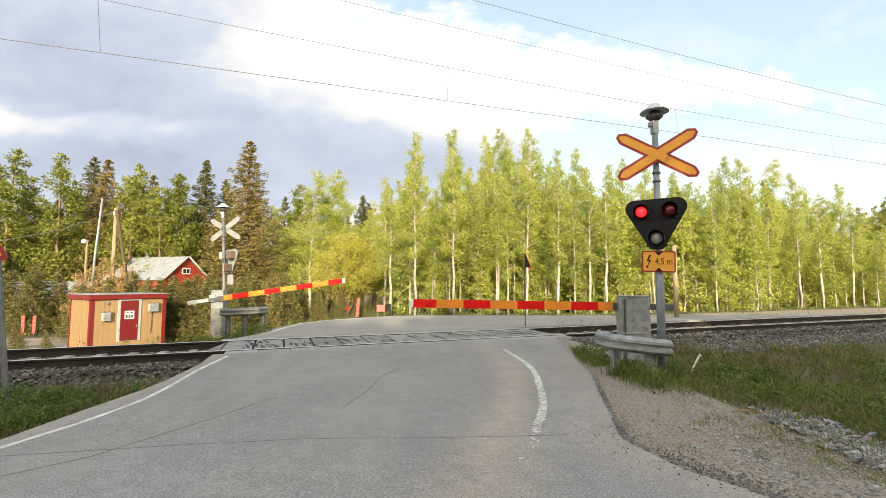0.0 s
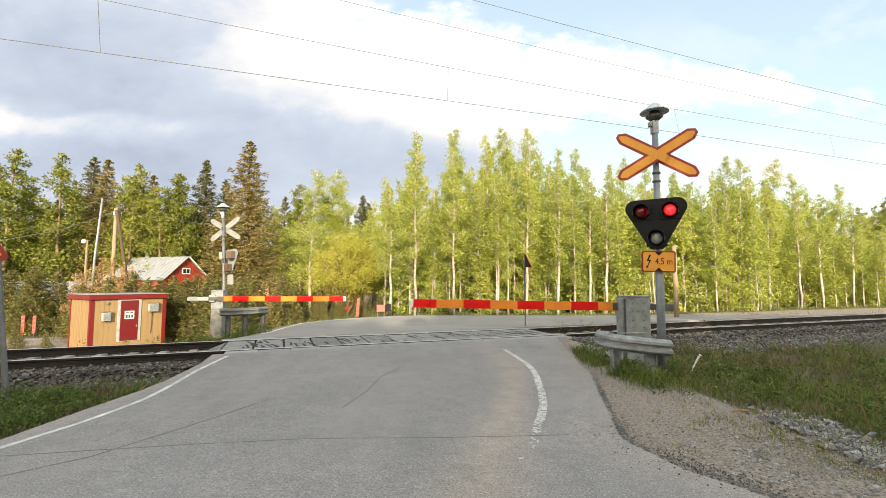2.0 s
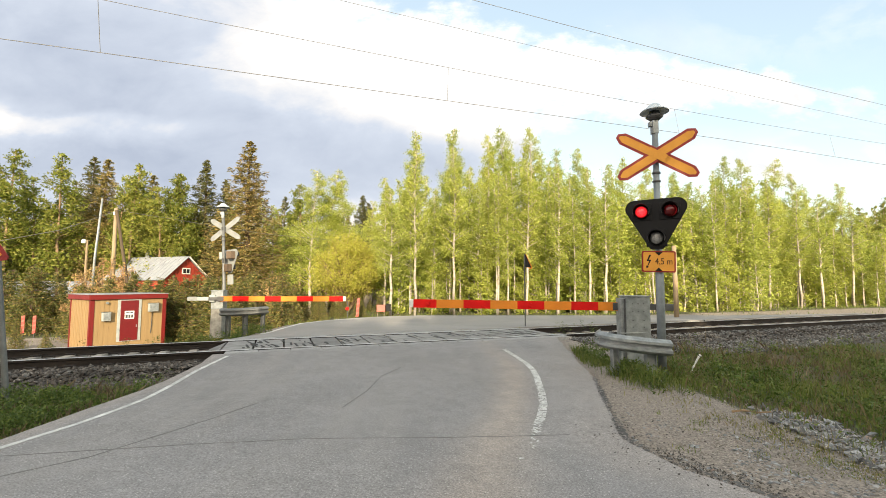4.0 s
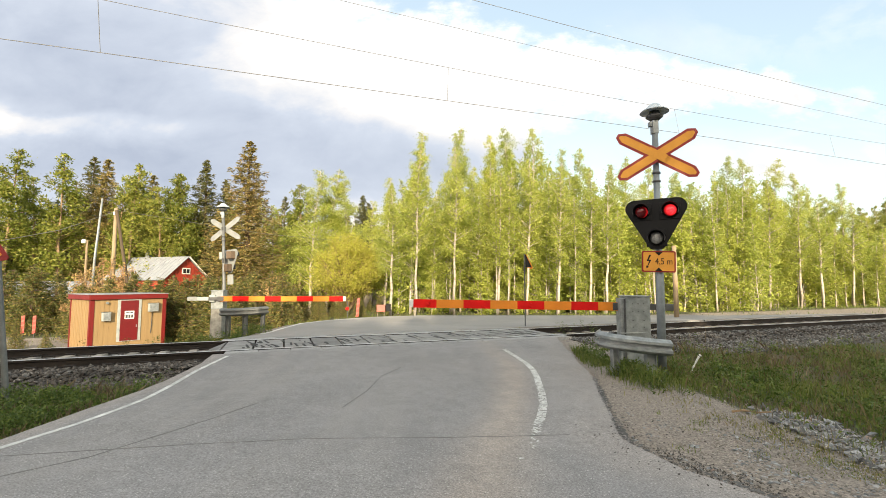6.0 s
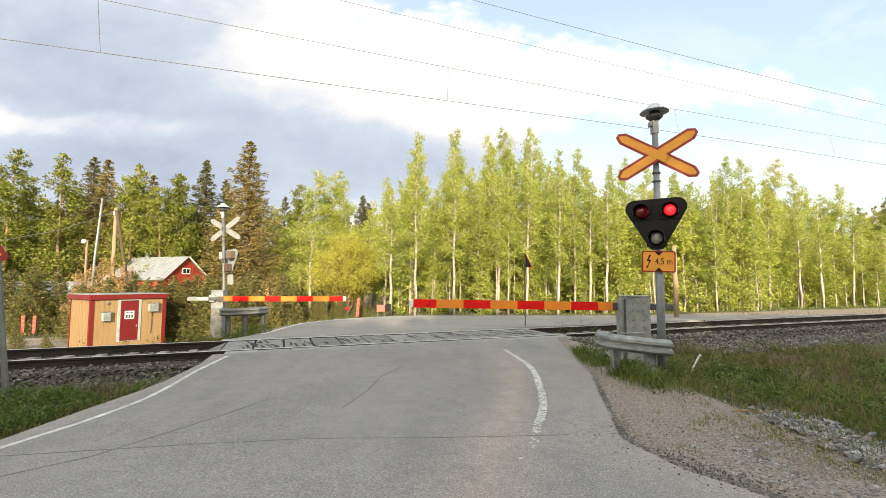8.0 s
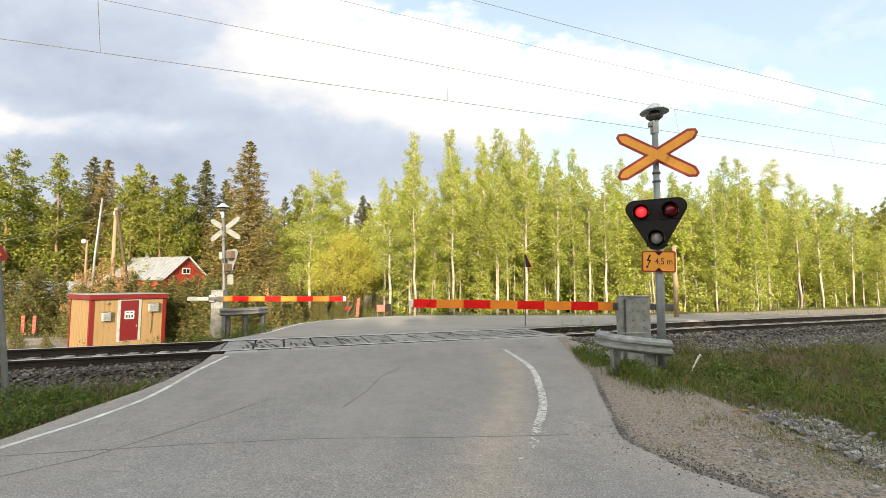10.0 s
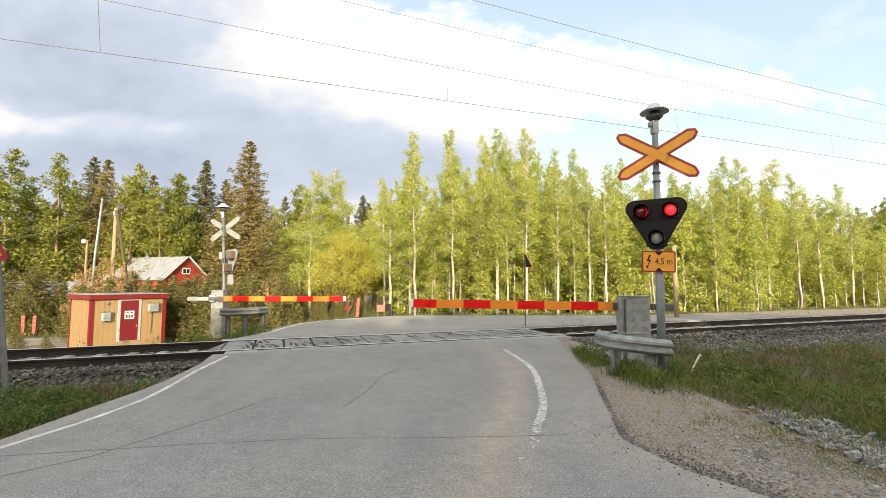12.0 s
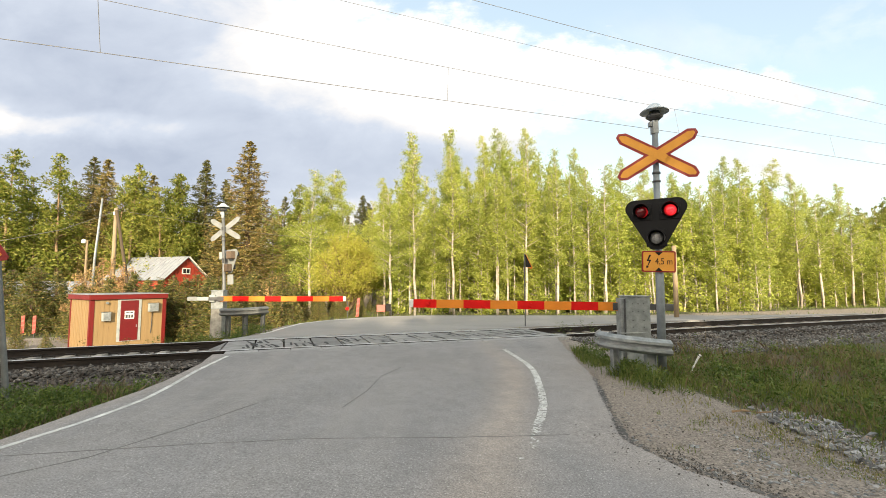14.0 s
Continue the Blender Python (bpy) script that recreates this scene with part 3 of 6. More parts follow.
    ribbon("road_crack", [(-3.3, 3.35), (-2.9, 3.75), (-2.7, 4.2), (-2.45, 4.75), (-2.2, 5.4)], 0.012, CRACK, "fine dark crack along the asphalt", 0.9, 0.003)
    ribbon("road_crack", [(-1.15, 5.2), (-1.0, 6.0), (-0.95, 6.9), (-0.7, 7.6)], 0.012, CRACK, "fine dark crack along the asphalt", 0.9, 0.003)
    flaked("road_crack", [(2.27, 6.75), (2.09, 6.0), (1.92, 5.28), (1.77, 4.6), (1.68, 4.18), (1.74, 3.95), (1.88, 3.55), (2.05, 3.32), (2.20, 3.11), (2.45, 2.9)], 0.06, TAR, "dark crumbled asphalt edge",
           lambda s: 0.50 + 0.12 * math.sin(s * 19) + 0.12 * step(0.6, 0.8, s), 0.014, 0.006)
    return road


build_ground()
ROAD = build_roads()


# ---- railway ----
def track_pose(u=0.0, v=0.0, z=0.0):
    x, y = xy(u, v)
    return pose(x, y, z, 0, 0, math.degrees(TRACK))


def build_rail(v):
    """A flat-bottomed rail with head, web and foot, along the whole line."""
    prof = [(-0.075, -0.172), (0.075, -0.172), (0.075, -0.158), (0.012, -0.14), (0.009, -0.05), (0.034, -0.038), (0.036, -0.010), (0.028, -0.0015),
            (-0.028, -0.0015), (-0.036, -0.010), (-0.034, -0.038), (-0.009, -0.05), (-0.012, -0.14), (-0.075, -0.158)]
    top = empty("rail", track_pose(0, v), label="rust-brown steel rail with a polished running surface", category="rail", group="rails of the track")
    bm = bmesh.new()
    prism(bm, [(a, b) for a, b in prof], -260, 260)
    bm.transform(Matrix.Rotation(math.pi / 2, 4, "Z"))
    part("rail_body", bm, RUST, top)
    part("running_surface", boxed(-260, 260, -0.029, 0.029, -0.003, 0.0), RAILTOP, top, "polished steel running surface")


build_rail(-GAUGE)
build_rail(GAUGE)


def build_sleepers():
    bm = bmesh.new()
    prism(bm, [(-0.12, -0.2), (0.12, -0.2), (0.075, 0.0), (-0.075, 0.0)], -0.99, 1.25)
    first = part("sleeper", bm, SLEEPER)
    tagged(first, "weathered pale concrete sleeper bedded in ballast", "sleeper", group="sleepers of the track")
    first.matrix_basis = track_pose(-5.6, 0, -0.145)
    fast = part("fastening", boxed(-0.09, 0.09, -0.05, 0.05, 0.002, 0.03, 0.008), RUST, first)
    fast.location = (0, -GAUGE + 0.10, 0)
    for s in (-GAUGE - 0.10, GAUGE - 0.10, GAUGE + 0.10):
        o = fast.copy()
        scene.collection.objects.link(o)
        o.location = (0, s, 0)
    for k in range(1, 34):
        copy_thing(first, track_pose(-5.6 - 0.56 * k, 0, -0.145))
    for k in range(90):
        copy_thing(first, track_pose(3.15 + 0.56 * k, 0, -0.145))


build_sleepers()


def build_crossing():
    top = empty("crossing_deck", track_pose(), label="worn grey concrete panels between the rails at road level", category="crossing deck", kind="structure")
    w, n = 0.60, 13
    bm = boxed(-w / 2 + 0.018, w / 2 - 0.018, -0.70, 0.70, -0.14, 0.0, 0.012)
    first = part("inner_panel", bm, PANEL, top)
    bm = boxed(-w / 2 + 0.003, w / 2 - 0.003, -0.185, 0.185, -0.14, 0.0, 0.01)
    outer = part("outer_panel", bm, PANEL_STUD, top)
    rng = random.Random(4)
    for k in range(n):
        u = -4.95 + w * k + 0.3
        o = first if k == 0 else first.copy()
        if k:
            scene.collection.objects.link(o)
        o.location = (u, 0, -0.006 - 0.006 * rng.random())
        o.rotation_euler = (0.006 * (rng.random() - 0.5), 0.008 * (rng.random() - 0.5), 0)
        for side in (-1.04, 1.04):
            q = outer if k == 0 and side < 0 else outer.copy()
            if q is not outer:
                scene.collection.objects.link(q)
            q.location = (u + (0.12 if side < 0 else -0.15), side, -0.008 - 0.006 * rng.random())
    part("bed", boxed(-5.0, 2.86, -1.22, 1.22, -0.26, -0.10), RUBBER, top)
    for s in (-1, 1):
        part("ramp_plate", prismed([(-0.35, -0.16), (0, -0.16), (0, -0.012)], -0.66, 0.66), PANEL, top, "sloped end plate of the deck").matrix_basis = pose(-4.96, 0, 0) if s < 0 else pose(2.86, 0, 0, 0, 0, 180)
    # dark worn gouges over the panels
    for k in range(90):
        u = -4.6 + 7.2 * rng.random()
        v = -0.55 + 0.9 * rng.random()
        bm = bmesh.new()
        ln, wd = 0.10 + 0.45 * rng.random(), 0.008 + 0.022 * rng.random()
        prism(bm, [(-wd, 0.0005), (wd, 0.0005), (wd * 0.3, 0.004), (-wd * 0.3, 0.004)], -ln / 2, ln / 2)
        part("gouge", bm, RUBBER, top).matrix_basis = pose(u, v, -0.004, 0, 0, rng.uniform(0, 20))


build_crossing()


def stones(name, spots, size, label, seed, material=STONE, kind="stuff", flat=1.0):
    """Angular broken stones scattered on given spots."""
    rng = np.random.default_rng(seed)
    base = np.array([(1, 0, 0), (-1, 0, 0), (0, 1, 0), (0, -1, 0), (0, 0, 1), (0, 0, -1)], float)
    tri = np.array([(0, 2, 4), (2, 1, 4), (1, 3, 4), (3, 0, 4), (2, 0, 5), (1, 2, 5), (3, 1, 5), (0, 3, 5)])
    verts, faces = [], []
    for i, (x, y, z) in enumerate(spots):
        s = size * (0.55 + 0.9 * rng.random() ** 1.6)
        v = (base + rng.normal(0, 0.28, (6, 3))) * np.array([s, s * (0.6 + 0.5 * rng.random()), s * flat * (0.45 + 0.35 * rng.random())])
        a = rng.random() * 6.28
        c, sn = math.cos(a), math.sin(a)
        v = np.stack([v[:, 0] * c - v[:, 1] * sn, v[:, 0] * sn + v[:, 1] * c, v[:, 2] + 0.3 * rng.normal(0, 1) * v[:, 0]], 1) + (x, y, z + 0.15 * s)
        verts.extend(map(tuple, v))
        faces.extend(map(tuple, tri + 6 * i))
    ob = mesh_object(name, verts, faces, material)
    return tagged(ob, label, name.replace("_", " "), kind=kind)


def ballast():
    rng = random.Random(11)
    spots = []
    for u0, u1, n in ((-16, -5.0, 8500), (2.9, 26, 10500)):
        for _ in range(n):
            u, v = rng.uniform(u0, u1), rng.choice((rng.uniform(-2.75, -0.9), rng.uniform(-0.7, 0.7), rng.uniform(-2.75, -1.3)))
            x, y = xy(u, v)
            if abs(v) < 1.25 and ((u + 5.6) % 0.56 < 0.11 or (u + 5.6) % 0.56 > 0.45) and u < 0:
                continue
            z = -0.200 if abs(v) < 0.75 else -0.165 + 0.03 * rng.random() if abs(v) < 1.65 else max(ground_z(x, y), -0.205 - 0.35 * (abs(v) - 1.65)) + 0.01
            spots.append((x, y, z))
    for _ in range(5200):
        u, v = rng.uniform(-11.5, -4.6), rng.uniform(-2.7, -1.0)
        x, y = xy(u, v)
        if x > road_left(y) - 0.1:
            continue
        spots.append((x, y, -0.165 + 0.03 * rng.random() if v > -1.5 else max(ground_z(x, y), -0.19 - 0.35 * (abs(v) - 1.5)) + 0.01))
    for _ in range(1500):
        u, v = rng.uniform(2.85, 5.6), rng.uniform(-2.3, -0.92)
        x, y = xy(u, v)
        if x > road_right(y) + 0.05:
            spots.append((x, y, max(ground_z(x, y), -0.15) + 0.02 * rng.random()))
    for _ in range(1500):
        u, v = rng.uniform(-16, 18), rng.uniform(0.9, 2.6)
        if -5.6 < u < 3.2:
            continue
        x, y = xy(u, v)
        spots.append((x, y, ground_z(x, y) + 0.01))
    bank = []
    for _ in range(8500):
        u, v = 2.9 + 17 * rng.random() ** 1.3, rng.uniform(-2.75, -1.15)
        x, y = xy(u, v)
        if x > road_right(y) + 0.1:
            bank.append((x, y, max(ground_z(x, y), -0.19 - 0.35 * (abs(v) - 1.4)) + 0.012 + 0.015 * rng.random()))
    stones("ballast_shoulder", bank, 0.034, "grey broken-stone shoulder of the track bed", 21, STONE_MID)
    stones("ballast", spots, 0.036, "grey broken-stone ballast along the track", 3)


ballast()


# ---- crossing signals ----
def rounded(points, n=8):
    """The outline round circles (x, z, r), taken as their hull."""
    pts = [(x + r * math.cos(2 * math.pi * k / (4 * n)), z + r * math.sin(2 * math.pi * k / (4 * n))) for x, z, r in points for k in range(4 * n)]
    pts = sorted(set((round(a, 5), round(b, 5)) for a, b in pts))

    def half(seq):
        h = []
        for p in seq:
            while len(h) > 1 and (h[-1][0] - h[-2][0]) * (p[1] - h[-2][1]) - (h[-1][1] - h[-2][1]) * (p[0] - h[-2][0]) <= 0:
                h.pop()
            h.append(p)
        return h
    a, b = half(pts), half(pts[::-1])
    return a[:-1] + b[:-1]


def core_material():
    """The red lamp core: it glows on one side, and is dark red glass on the other."""
    m = bpy.data.materials.new("lamp_core")
    m.use_nodes = True
    t = m.node_tree
    b = t.nodes["Principled BSDF"]
    y = N(t, "ShaderNodeSeparateXYZ", {0: N(t, "ShaderNodeTexCoord").outputs["Object"]}).outputs[1]
    f = math_node(t, "MULTIPLY", y, -1.0 / 0.095)
    g = ramp(t, f, [(0.0, 0.0), (0.35, 0.30), (0.8, 1.0)])
    vor = N(t, "ShaderNodeTexVoronoi", {"Scale": 45.0, "Vector": N(t, "ShaderNodeTexCoord").outputs["Object"]}).outputs["Distance"]
    col = mix(t, vor, (1.0, 0.035, 0.04), (0.8, 0.008, 0.012))
    b.inputs["Base Color"].default_value = (0.10, 0.006, 0.008, 1)
    b.inputs["Roughness"].default_value = 0.2
    t.links.new(col, b.inputs["Emission Color"])
    xyz = N(t, "ShaderNodeSeparateXYZ", {0: N(t, "ShaderNodeTexCoord").outputs["Object"]})
    r2 = math_node(t, "ADD", math_node(t, "POWER", math_node(t, "SUBTRACT", xyz.outputs[0], 0.018), 2.0), math_node(t, "POWER", math_node(t, "ADD", xyz.outputs[2], 0.012), 2.0))
    hot = ramp(t, math_node(t, "MULTIPLY", r2, 110.0), [(0.0, 1.0), (0.35, 0.62), (1.0, 0.36)])
    t.links.new(math_node(t, "MULTIPLY", math_node(t, "MULTIPLY", g, hot), 2.1), b.inputs["Emission Strength"])
    return m


CORE = core_material()
VISOR = mat("visor_paint", (0.012, 0.012, 0.013), (0.016, 0.016, 0.017), 0.34, 5, 60, 0.03, grain=0.2, spec=0.5)
LAMPS = []


def lightning(s):
    return [(0.02 * s, 0.5 * s), (-0.16 * s, 0.02 * s), (0.02 * s, 0.04 * s), (-0.12 * s, -0.34 * s), (-0.2 * s, -0.30 * s), (-0.17 * s, -0.52 * s), (0.0 * s, -0.40 * s),
            (-0.07 * s, -0.36 * s), (0.16 * s, 0.12 * s), (-0.02 * s, 0.12 * s), (0.16 * s, 0.5 * s)]


def to_mesh(ob):
    """Turn a text into a plain mesh under the same parent."""
    me = bpy.data.meshes.new_from_object(ob)
    o = new(ob.name.split(".")[0], me)
    o.parent, o.matrix_basis = ob.parent, ob.matrix_basis
    bpy.data.objects.remove(ob)
    return o


def build_signal(m, h, turn, lit, plate=True):
    """A mast with bell hood, crossbuck and a three-lamp head. It faces -y of its own before the turn."""
    top = empty("crossing_signal", m, label=("grey steel mast with amber crossbuck, flashing red lamps, clearance plate" if lit else
                                             "grey steel mast seen from behind, with pale crossbuck and lamp head"),
                category="crossing signal", group="signals of the level crossing")
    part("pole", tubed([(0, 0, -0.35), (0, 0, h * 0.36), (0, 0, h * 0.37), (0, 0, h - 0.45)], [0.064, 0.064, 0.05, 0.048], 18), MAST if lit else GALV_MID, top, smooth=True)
    part("base_plate", boxed(-0.12, 0.12, -0.12, 0.12, 0.0, 0.03, 0.006), GALV_DARK, top)
    hood = part("bell_hood", lathe(bmesh.new(), [(0.001, 0.0), (0.05, -0.01), (0.09, -0.035), (0.115, -0.075), (0.20, -0.125), (0.225, -0.155), (0.20, -0.15), (0.10, -0.145), (0.02, -0.145)], 28), HOOD, top, "pale grey domed bell hood", smooth=True)
    hood.location = (0, 0, h)
    part("bell_body", lathe(bmesh.new(), [(0.08, -0.14), (0.09, -0.19), (0.13, -0.215), (0.135, -0.235), (0.09, -0.27), (0.06, -0.30), (0.02, -0.30)], 24), GALV_DARK, hood, "dark ribbed bell body", smooth=True)
    part("bell_neck", boxed(-0.055, 0.045, -0.05, 0.05, -0.52, -0.29, 0.01), GALV, hood)
    part("neck_bracket", boxed(-0.10, -0.05, -0.04, 0.04, -0.40, -0.32, 0.01), GALV, hood)
    for dz in (1.19, 1.33):
        part("clamp", lathe(bmesh.new(), [(0.062, 0), (0.066, 0.008), (0.066, 0.022), (0.062, 0.03)], 18), GALV_DARK, top).location = (0, 0, h - dz)
    yaw = Matrix.Rotation(radians(turn), 4, "Z")
    # crossbuck
    zc = h - 0.895
    for k, (ang, y) in enumerate(((-30.5, -0.085), (31.5, -0.10))):
        L, w, tip = 0.70, 0.102 if lit else 0.092, 0.10
        shape = [(-L + tip, -w), (L - tip, -w), (L, -w * 0.35), (L, w * 0.35), (L - tip, w), (-L + tip, w), (-L, w * 0.35), (-L, -w * 0.35)]
        r = Matrix.Translation((0, 0, zc)) @ yaw @ Matrix.Rotation(radians(-ang), 4, "Y")
        arm = part("crossbuck_arm", prismed([(a, b) for a, b in shape], y - 0.004, y + 0.004), SIGN_RED if lit else SIGN_BACK, top)
        arm.matrix_basis = r
        if lit:
            i, j = L - 0.042, w - 0.040
            tp = tip * 0.8
            inner = [(-i + tp, -j), (i - tp, -j), (i, -j * 0.3), (i, j * 0.3), (i - tp, j), (-i + tp, j), (-i, j * 0.3), (-i, -j * 0.3)]
            part("arm_face", prismed(inner, y - 0.0075, y - 0.0042), AMBER, arm, "amber face with a worn red border")
        else:
            part("arm_front", prismed([(a * 0.98, b * 0.95) for a, b in shape], y - 0.0075, y - 0.0042), AMBER, arm)
    if lit:
        joint = part("crossbuck_joint", prismed([(-0.15, -0.066), (0.15, -0.066), (0.15, 0.066), (-0.15, 0.066)], -0.1105, -0.108), AMBER, top, "amber middle where the arms meet")
        joint.matrix_basis = Matrix.Translation((0, 0, zc)) @ yaw @ Matrix.Rotation(radians(30.5), 4, "Y")
    part("crossbuck_bracket", boxed(-0.03, 0.03, -0.08, 0.06, zc - 0.06, zc + 0.06, 0.006), GALV_DARK, top).matrix_basis = yaw
    # lamp head
    head_z = h - 2.02
    out = rounded([(-0.308, 0.255, 0.143), (0.308, 0.255, 0.143), (-0.05, -0.345, 0.075), (0.05, -0.345, 0.075)])
    hm = Matrix.Translation((-0.02 if lit else 0.10, 0, head_z)) @ Matrix.Rotation(radians(turn - 17), 4, "Z") @ Matrix.Rotation(radians(-0.5), 4, "Y")
    head = part("lamp_board", prismed(out, -0.125, -0.118), BLACK if lit else SIGN_BACK, top, "black rounded triangular lamp board" if lit else "pale back of the lamp board")
    head.matrix_basis = hm
    if not lit:
        part("lamp_board_front", prismed([(a * 0.99, b * 0.99) for a, b in out], -0.130, -0.126), BLACK, head)
    for name, x, z in (("red", -0.208, 0.195), ("red", 0.208, 0.195), ("white", 0.0, -0.235)):
        sq = 0.150
        fr = bmesh.new()
        n = 24
        for y0, y1, r0, r1 in ((-0.17, -0.128, 0.118, 0.118), (-0.17, -0.128, 0.104, 0.104)):
            va = [fr.verts.new((x + r0 * math.cos(2 * math.pi * k / n), y0, z + r0 * math.sin(2 * math.pi * k / n))) for k in range(n)]
            vb = [fr.verts.new((x + r1 * math.cos(2 * math.pi * k / n), y1, z + r1 * math.sin(2 * math.pi * k / n))) for k in range(n)]
            for k in range(n):
                fr.faces.new((va[k], va[(k + 1) % n], vb[(k + 1) % n], vb[k]))
        part("lamp_rim", fr, BLACK, head)
        part("lamp_door", boxed(x - sq, x + sq, -0.140, -0.1262, z - sq * 0.92, z + sq * 0.92, 0.006), BLACK, head)
        vis = bmesh.new()
        a0, a1, m_ = radians(-25), radians(205), 20
        rows = []
        for r in (0.125, 0.119):
            for y in (-0.14, -0.30):
                rows.append([vis.verts.new((x + r * math.cos(a0 + (a1 - a0) * k / m_), y + (0.05 * abs(math.cos(a0 + (a1 - a0) * k / m_)) if y < -0.2 else 0), z + r * math.sin(a0 + (a1 - a0) * k / m_))) for k in range(m_ + 1)])
        for p, q in ((0, 1), (2, 3), (1, 3), (0, 2)):
            for k in range(m_):
                vis.faces.new((rows[p][k], rows[p][k + 1], rows[q][k + 1], rows[q][k]))
        part("visor", vis, VISOR, head)
        bm = bmesh.new()
        bmesh.ops.create_uvsphere(bm, u_segments=24, v_segments=14, radius=0.095)
        if name == "white":
            bmesh.ops.scale(bm, vec=(1, 0.4, 1), verts=bm.verts)
            part("clear_lens", bm, LENS_CLEAR, head, "unlit clear lens", smooth=True).location = (x, -0.145, z)
        else:
            o = part("lamp_core", bm, CORE, head, "red signal lamp flashing in turn with the other", smooth=True)
            o.location = (x, -0.150, z)
            if lit:
                LAMPS.append((o, x))
        if not lit:
            hs = part("lamp_case", boxed(x - 0.12, x + 0.12, -0.115, 0.08, z - 0.13, z + 0.13, 0.02), PLASTIC_GREY if x > 0 and z > 0 else BARK_DARK, head, "lamp case on the back of the board")
    part("head_bracket", boxed(-0.035, 0.035, -0.12, 0.06, head_z - 0.06, head_z + 0.10, 0.006), GALV_DARK, top).matrix_basis = yaw
    # clearance plate
    zp = h - 2.63
    pm = Matrix.Translation((-0.03, 0, zp)) @ yaw @ Matrix.Rotation(radians(1.5), 4, "Y")
    if plate:
        pl = part("clearance_plate", prismed(rounded([(-0.225, -0.145, 0.025), (0.225, -0.145, 0.025), (-0.225, 0.145, 0.025), (0.225, 0.145, 0.025)]), -0.090, -0.084), SIGN_RED if lit else SIGN_BACK, top,
                  "amber plate reading 4,5 m with a lightning bolt" if lit else "")
        pl.matrix_basis = pm
        if lit:
            part("plate_face", prismed(rounded([(-0.21, -0.13, 0.018), (0.21, -0.13, 0.018), (-0.21, 0.13, 0.018), (0.21, 0.13, 0.018)]), -0.0945, -0.0905), AMBER, pl)
            part("bolt_mark", prismed([(a - 0.145, b) for a, b in lightning(0.215)], -0.0975, -0.095), BLACK, pl)
            for s in (-1, 1):
                part("arrow_mark", prismed([(-0.055, s * 0.150), (0.055, s * 0.150), (0.0, s * 0.095)], -0.0975, -0.095), BLACK, pl)
            tm = Matrix.Translation((0.075, -0.096, 0.0)) @ Matrix.Rotation(math.pi / 2, 4, "X") @ Matrix.Diagonal((0.92, 1.15, 1, 1))
            to_mesh(text_part("lettering", "4,5 m", 0.125, BLACK, pl, tm, 0.0012))
    else:
        part("lower_plate", boxed(-0.30, -0.06, -0.10, -0.09, zp - 0.2, zp + 0.14), SIGN_BACK, top, "pale plate").matrix_basis = yaw
    return top


signal_near = build_signal(pose(3.485, 7.15, -0.12, 0, 0.2, 0), 4.41, -13, True)
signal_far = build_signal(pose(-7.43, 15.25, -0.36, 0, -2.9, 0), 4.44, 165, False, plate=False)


# ---- barriers ----
BOOMS = {}


